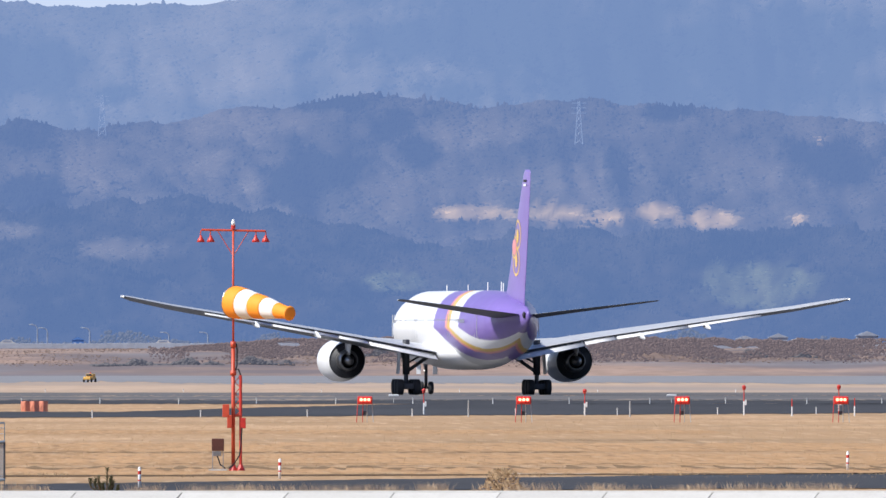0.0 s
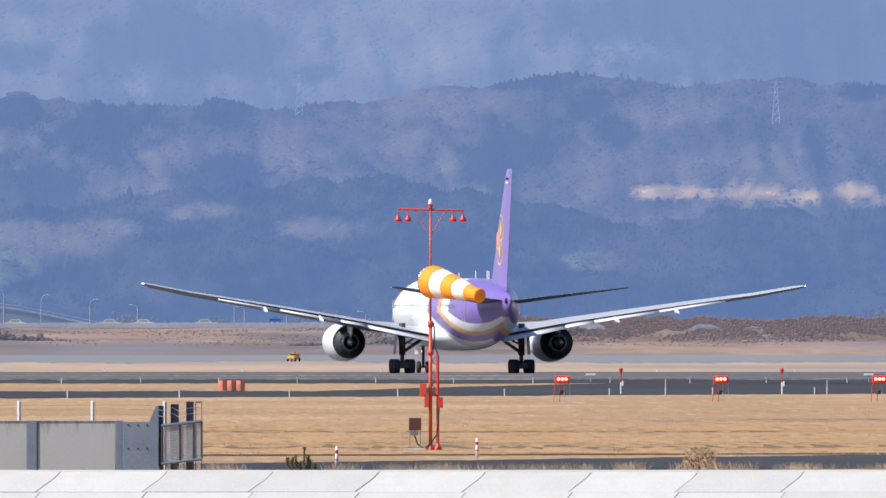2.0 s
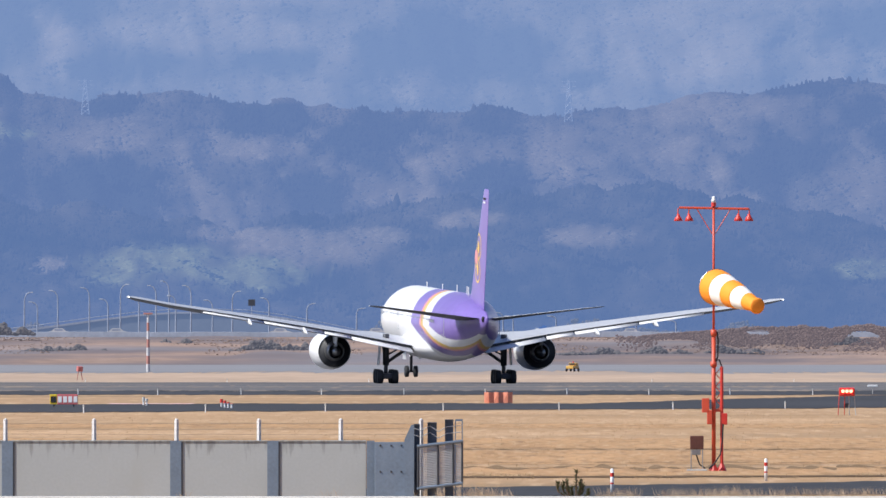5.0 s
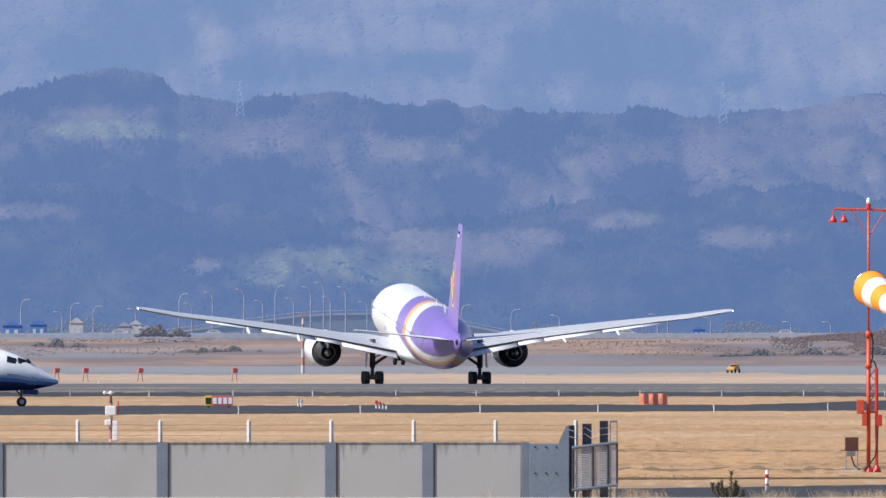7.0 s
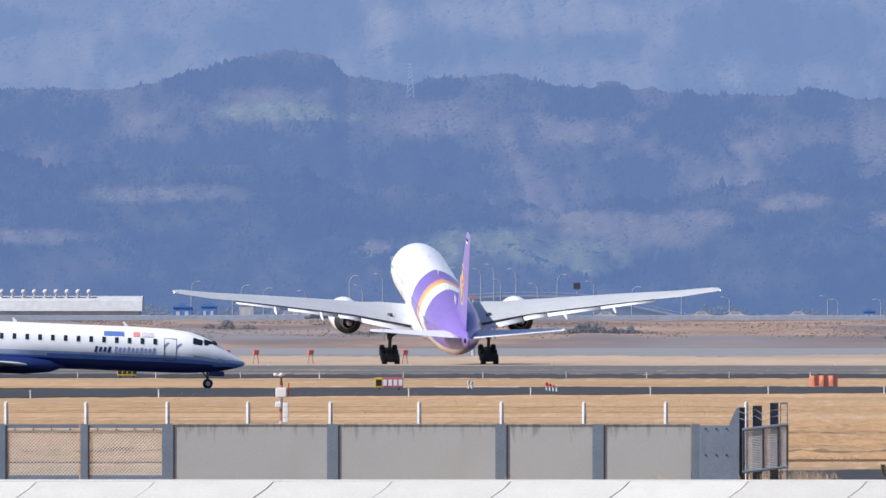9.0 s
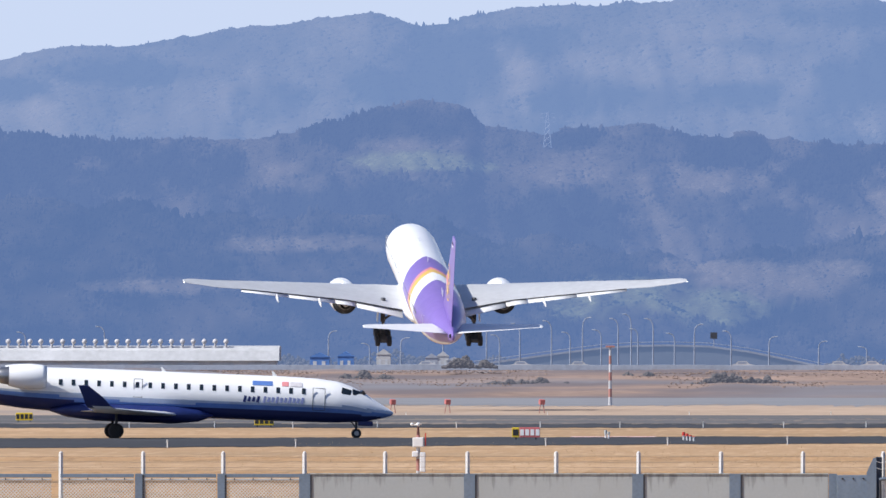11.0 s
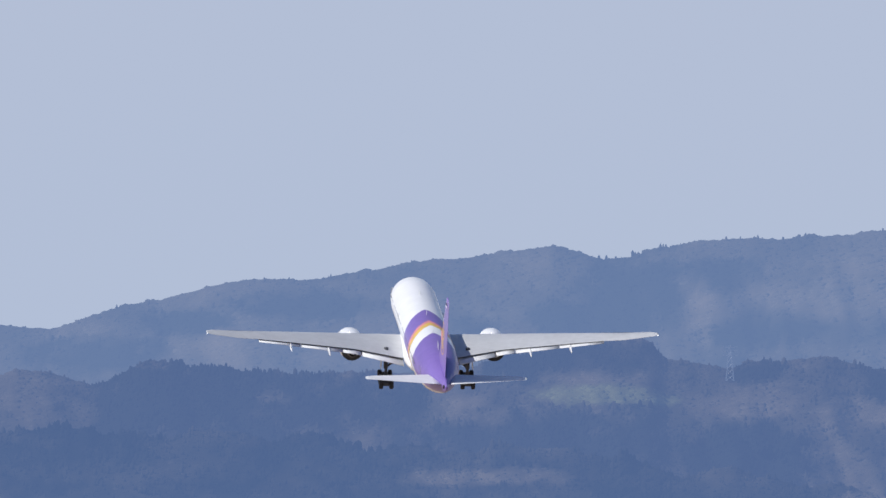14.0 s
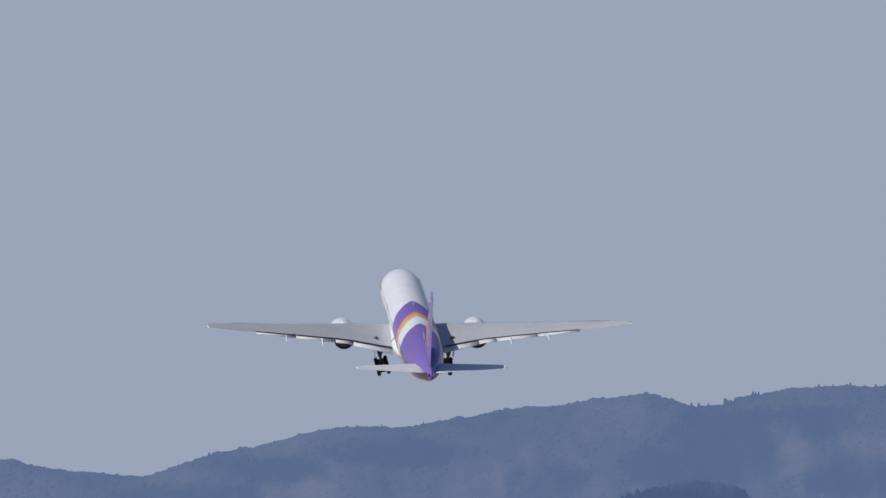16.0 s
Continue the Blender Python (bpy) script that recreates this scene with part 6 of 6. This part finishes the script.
def pylon_tower(a, low, high, y_name):
    p = on_slope(y_name, np.array([low * 1.0]), np.array([a * 1.0]))[0]
    h = (high - low) * p[1] / LENS + 1
    ob = thing("power_pylon", pose(p[0], p[1] - 6, p[2] - 1), "hazy steel lattice power pylon on the wooded hill", "pylon", "power pylons")
    w = lambda u: .9 * (1 - u) + .18 * u
    for sx in (-1, 1):
        for sy in (-1, 1):
            bm = bmesh.new()
            rod(bm, (sx * w(0), sy * w(0), 0), (sx * w(1), sy * w(1), h), .09, .06, 5)
            part("leg", bm, FARSTEEL, ob)
    for i in range(6):
        u, v = i / 6, (i + 1) / 6
        for s in (-1, 1):
            bm = bmesh.new()
            rod(bm, (s * w(u), -w(u), h * u), (-s * w(v), -w(v), h * v), .05, seg=4)
            part("brace", bm, FARSTEEL, ob)
    for u in (.72, .84, .95):
        bm = bmesh.new()
        rod(bm, (-1.7, 0, h * u), (1.7, 0, h * u), .08, seg=5)
        part("cross_arm", bm, FARSTEEL, ob)


def woods():
    rs = np.random.RandomState(77)
    # bushes on the bank
    n = 15000
    x = rs.uniform(-230, 190, n)
    y = 3640 - 255 * rs.uniform(0, 1, n) ** 1.6
    zb = np.interp(y, [3330, 3380, 3450, 3520, 3600, 3720], [-1.3, .2, 1.3, 2.6, 3.2, 3.6])
    keep = np.array([noise.noise(Vector((q * .035, w * .012, 2.0))) > -.1 for q, w in zip(x, y)])
    x, y, zb = x[keep], y[keep], zb[keep]
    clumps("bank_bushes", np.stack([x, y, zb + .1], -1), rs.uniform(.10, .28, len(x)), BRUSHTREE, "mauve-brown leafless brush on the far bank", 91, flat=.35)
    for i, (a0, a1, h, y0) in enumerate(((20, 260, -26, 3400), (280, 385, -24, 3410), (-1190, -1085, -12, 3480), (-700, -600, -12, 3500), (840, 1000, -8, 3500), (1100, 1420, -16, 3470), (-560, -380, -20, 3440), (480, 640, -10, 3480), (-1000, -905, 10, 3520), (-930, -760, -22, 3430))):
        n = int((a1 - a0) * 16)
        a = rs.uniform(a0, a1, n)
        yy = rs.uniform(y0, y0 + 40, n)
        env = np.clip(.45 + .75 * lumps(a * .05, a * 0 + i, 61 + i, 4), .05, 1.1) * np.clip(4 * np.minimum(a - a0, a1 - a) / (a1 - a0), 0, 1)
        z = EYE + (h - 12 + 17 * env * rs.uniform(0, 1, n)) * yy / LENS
        clumps("dark_bushes", np.stack([a * yy / LENS, yy, z], -1), rs.uniform(.14, .38, n), HAZED_BUSH, "dark evergreen bushes on the far bank", 120 + i, flat=.8)
    # brown thicket on the crest of the bank, also standing in for exhaust haze
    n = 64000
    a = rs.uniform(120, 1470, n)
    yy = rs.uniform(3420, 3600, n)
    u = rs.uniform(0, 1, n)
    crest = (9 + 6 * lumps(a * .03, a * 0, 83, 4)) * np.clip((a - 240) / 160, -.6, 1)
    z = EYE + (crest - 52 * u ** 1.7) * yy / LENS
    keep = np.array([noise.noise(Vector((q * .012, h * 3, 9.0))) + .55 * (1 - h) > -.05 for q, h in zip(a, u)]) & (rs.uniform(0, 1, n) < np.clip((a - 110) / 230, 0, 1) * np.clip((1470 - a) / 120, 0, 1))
    clumps("brown_thicket", np.stack([a * yy / LENS, yy, z], -1)[keep], rs.uniform(.10, .27, n)[keep], HAZED_THICKET, "dull brown leafless thicket along the far bank, partly standing in for exhaust haze", 150, flat=.8)
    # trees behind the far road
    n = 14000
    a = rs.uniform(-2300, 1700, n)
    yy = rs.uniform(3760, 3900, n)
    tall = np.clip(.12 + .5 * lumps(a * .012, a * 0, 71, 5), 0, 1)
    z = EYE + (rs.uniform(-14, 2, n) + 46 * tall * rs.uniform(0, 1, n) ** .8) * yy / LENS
    clumps("far_trees", np.stack([a * yy / LENS, yy, z], -1), rs.uniform(.12, .42, n), HAZED_TREE, "hazy dark trees behind the far road", 140)


# concrete and pole greys tinted blue to paint in distance haze
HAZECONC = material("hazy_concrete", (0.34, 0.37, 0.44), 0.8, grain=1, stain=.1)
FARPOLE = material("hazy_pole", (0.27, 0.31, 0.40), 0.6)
# the embankment's blue is distance haze put in as emission
HAZED_EMBANK = material("embankment", (0.085, 0.09, 0.10), 0.9, spec=.05, grain=.5, stain=.05, glow=1.0, glow_color=(0.072, 0.112, 0.205))
FARCONC = material("far_concrete", (0.47, 0.48, 0.50), 0.8, grain=1, stain=.1)
FARGLASS = material("far_dark_panel", (0.50, 0.53, 0.57), 0.5, grain=1, stain=.2)
FARBLUE = material("far_blue_sheet", (0.08, 0.20, 0.50), 0.6, grain=1, stain=.2)
# bluish emission on the pylon steel imitates distance haze
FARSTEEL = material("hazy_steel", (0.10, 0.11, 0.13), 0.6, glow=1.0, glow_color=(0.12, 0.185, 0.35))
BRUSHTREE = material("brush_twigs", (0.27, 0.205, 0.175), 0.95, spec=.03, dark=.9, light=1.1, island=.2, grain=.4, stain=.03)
# thicket and far trees also carry painted haze as emission
HAZED_THICKET = material("hazed_thicket_twigs", (0.10, 0.074, 0.068), 0.95, spec=.03, dark=.9, light=1.1, island=.2, grain=.4, stain=.03, glow=1.0, glow_color=(0.082, 0.072, 0.088))
HAZED_TREE = material("hazed_tree", (0.055, 0.05, 0.045), 0.95, spec=.05, island=.3, grain=.4, stain=.03, glow=1.0, glow_color=(0.085, 0.13, 0.24))
for a, top in ((-1740, 60), (-1600, 70), (-1203, 62), (-1115, 55), (-1075, 50), (-923, 72), (-864, 75), (-808, 80), (-753, 86), (-690, 84), (-628, 84), (-555, 74), (-490, 62), (-423, 52), (-335, 44)):
    street_lamp(a, top, 1 if a % 2 else -1)
for a, top in ((-667, 92), (-900, 55), (-775, 60), (-720, 64), (-655, 66), (-590, 58), (-1130, 40), (-76, 36), (-58, 30), (18, 30), (160, 22), (230, 22), (-250, 34), (-1000, 45)):
    street_lamp(a, top, -1, 3720)
overpass()
far_road()
long_building()
for a, h, w, m in ((-1218, 24, 3.6, FARBLUE), (-1172, 26, 3.0, FARBLUE), (-1105, 30, 2.6, FARCONC), (-1020, 22, 2.4, HAZECONC), (-1000, 26, 2.2, FARCONC), (-980, 16, 2.6, HAZECONC), (-3, 14, 2.2, FARBLUE), (370, 12, 4, FARCONC), (1195, 16, 3.5, HAZECONC),
                   (1255, 20, 3.5, HAZECONC), (1415, 24, 4, HAZECONC), (1290, 12, 3, FARCONC), (580, 10, 3, HAZECONC)):
    house(a, h, w, m, roof=m)
for a, m in ((-1030, HAZEWHITE), (-862, HAZEWHITE), (-760, FARCONC), (-470, HAZEWHITE), (-300, FARCONC), (-240, HAZEWHITE), (150, HAZEWHITE), (-130, FARCONC)):
    car(a, m)
pylon_tower(893, 362, 432, "backdrop_range_middle")
pylon_tower(40, 395, 462, "backdrop_range_middle")
pylon_tower(-814, 390, 445, "backdrop_range_middle")
woods()
# ---- what moves ----
def fly(t, x, y, z, pitch):
    roll = float(np.interp(t, (0, 7, 8, 9, 11.5, 12.5, 13.5, 14.5, 15, 15.5, 16), (.2, .2, -.05, -.25, 0, .4, .35, .1, -.15, -.35, -.5)))
    return t, pose(x, y, z, pitch, roll, 7.4 if t < 4.5 else 7.2 if t < 6 else 7)


def motions():
    walk(AIRLINER, [fly(*r) for r in (
        (0, 32.6, 1605, -0.11, 0), (0.5, 28.9, 1648, -0.2, 0), (1, 25.2, 1690, -0.29, 0), (1.5, 21.0, 1730, -0.37, 0), (2, 16.9, 1768, -0.45, 0),
        (2.5, 12.8, 1806, -0.52, 0), (3, 8.5, 1846, -0.61, 0), (3.5, 4.3, 1866, -0.65, 0), (4, -0.4, 1772, -0.46, 0.4), (4.3, -3, 1785, -0.48, 0.6), (5.3, -12.2, 1880, -0.68, 1.6),
        (6.5, -23.3, 1992, -0.91, 3.45), (7, -28.0, 2033, -0.99, 4.25), (7.5, -33.0, 2075, -1.08, 5.05), (8, -37.8, 2117, -1.1, 6.1), (8.5, -42.8, 2164, -0.6, 7.4),
        (9, -47.9, 2211, -0.1, 9.3), (10.2, -61, 2325, 4.2, 11.5), (11.5, -75.3, 2447, 10.54, 12.7), (12, -80.7, 2491, 14.05, 13.0), (12.5, -86.0, 2536, 18.22, 13.3), (13, -91.6, 2583, 22.76, 13.7),
        (13.5, -97.0, 2631, 27.81, 14.0), (14, -102.7, 2679, 33.45, 14.1), (14.5, -108.2, 2727, 39.3, 14.4), (15, -113.8, 2773, 45.6, 14.6), (15.5, -119, 2816, 51.9, 14.8),
        (16, -124.7, 2860, 58.49, 15.1))])
    # pitch follows the jet's slight nose-down stance
    walk(JET, [(t, pose(a * 1130 / LENS - 2.0, 1130, 0, 0, 2.2, 6)) for t, a in ((0, -1240), (4.5, -1172), (7, -1140), (8, -1125), (9, -1112), (9.2, -1109.5), (11.3, -1089), (13, -1078), (16, -1068))])
    walk(TRUCK, [(t, pose(a * 2750 / LENS, 2750, field_height(2750), 0, 0, -20)) for t, a in ((0, 18), (1.5, 27), (3.5, 40), (7, 58), (8, 66), (16, 112))])
    walk(SOCK, [(t, pose(.06, 0, 5.47, 0, dip, turn)) for t, dip, turn in ((0, 5.2, -56), (0.5, 6, -54), (1.5, 7, -59), (2.5, 6.8, -62), (3.5, 6.8, -63), (4, 6.5, -64), (5.2, 10, -68), (6.5, 14.5, -74), (7, 13, -72), (9, 9, -62), (16, 7, -56))])
    # the wings bend up as they take the weight
    for side, wing in WINGS:
        walk(wing, [(t, pose(0, 0, 0, 0, -side * bend)) for t, bend in ((0, 0), (4.8, 0), (6.5, .2), (7.5, .45), (8, .62), (9, .65), (11.5, .6), (12.5, .75), (16, .75))])
    for bogie in BOGIES:
        x = bogie.location.x
        # the legs start to fold inwards
        hinge, side = Vector((x, 0, 4.4)), (1 if x > 0 else -1)
        walk(bogie.parent, [(t, Matrix.Translation(hinge) @ pose(0, 0, 0, 0, side * fold) @ Matrix.Translation(-hinge)) for t, fold in ((0, 0), (15.2, 0), (15.6, 4), (16, 13))])
        walk(bogie, [(0, pose(x, 0, .78)), (5, pose(x, 0, .78)), (6.5, pose(x, 0, .78, -2.9)), (8, pose(x, 0, .78, -5)), (8.7, pose(x, 0, .1, 8)), (9.2, pose(x, 0, 0, 12)), (11.5, pose(x, 0, .1, 12)), (13, pose(x, 0, .25, 13)), (16, pose(x, 0, .35, 13))])


motions()
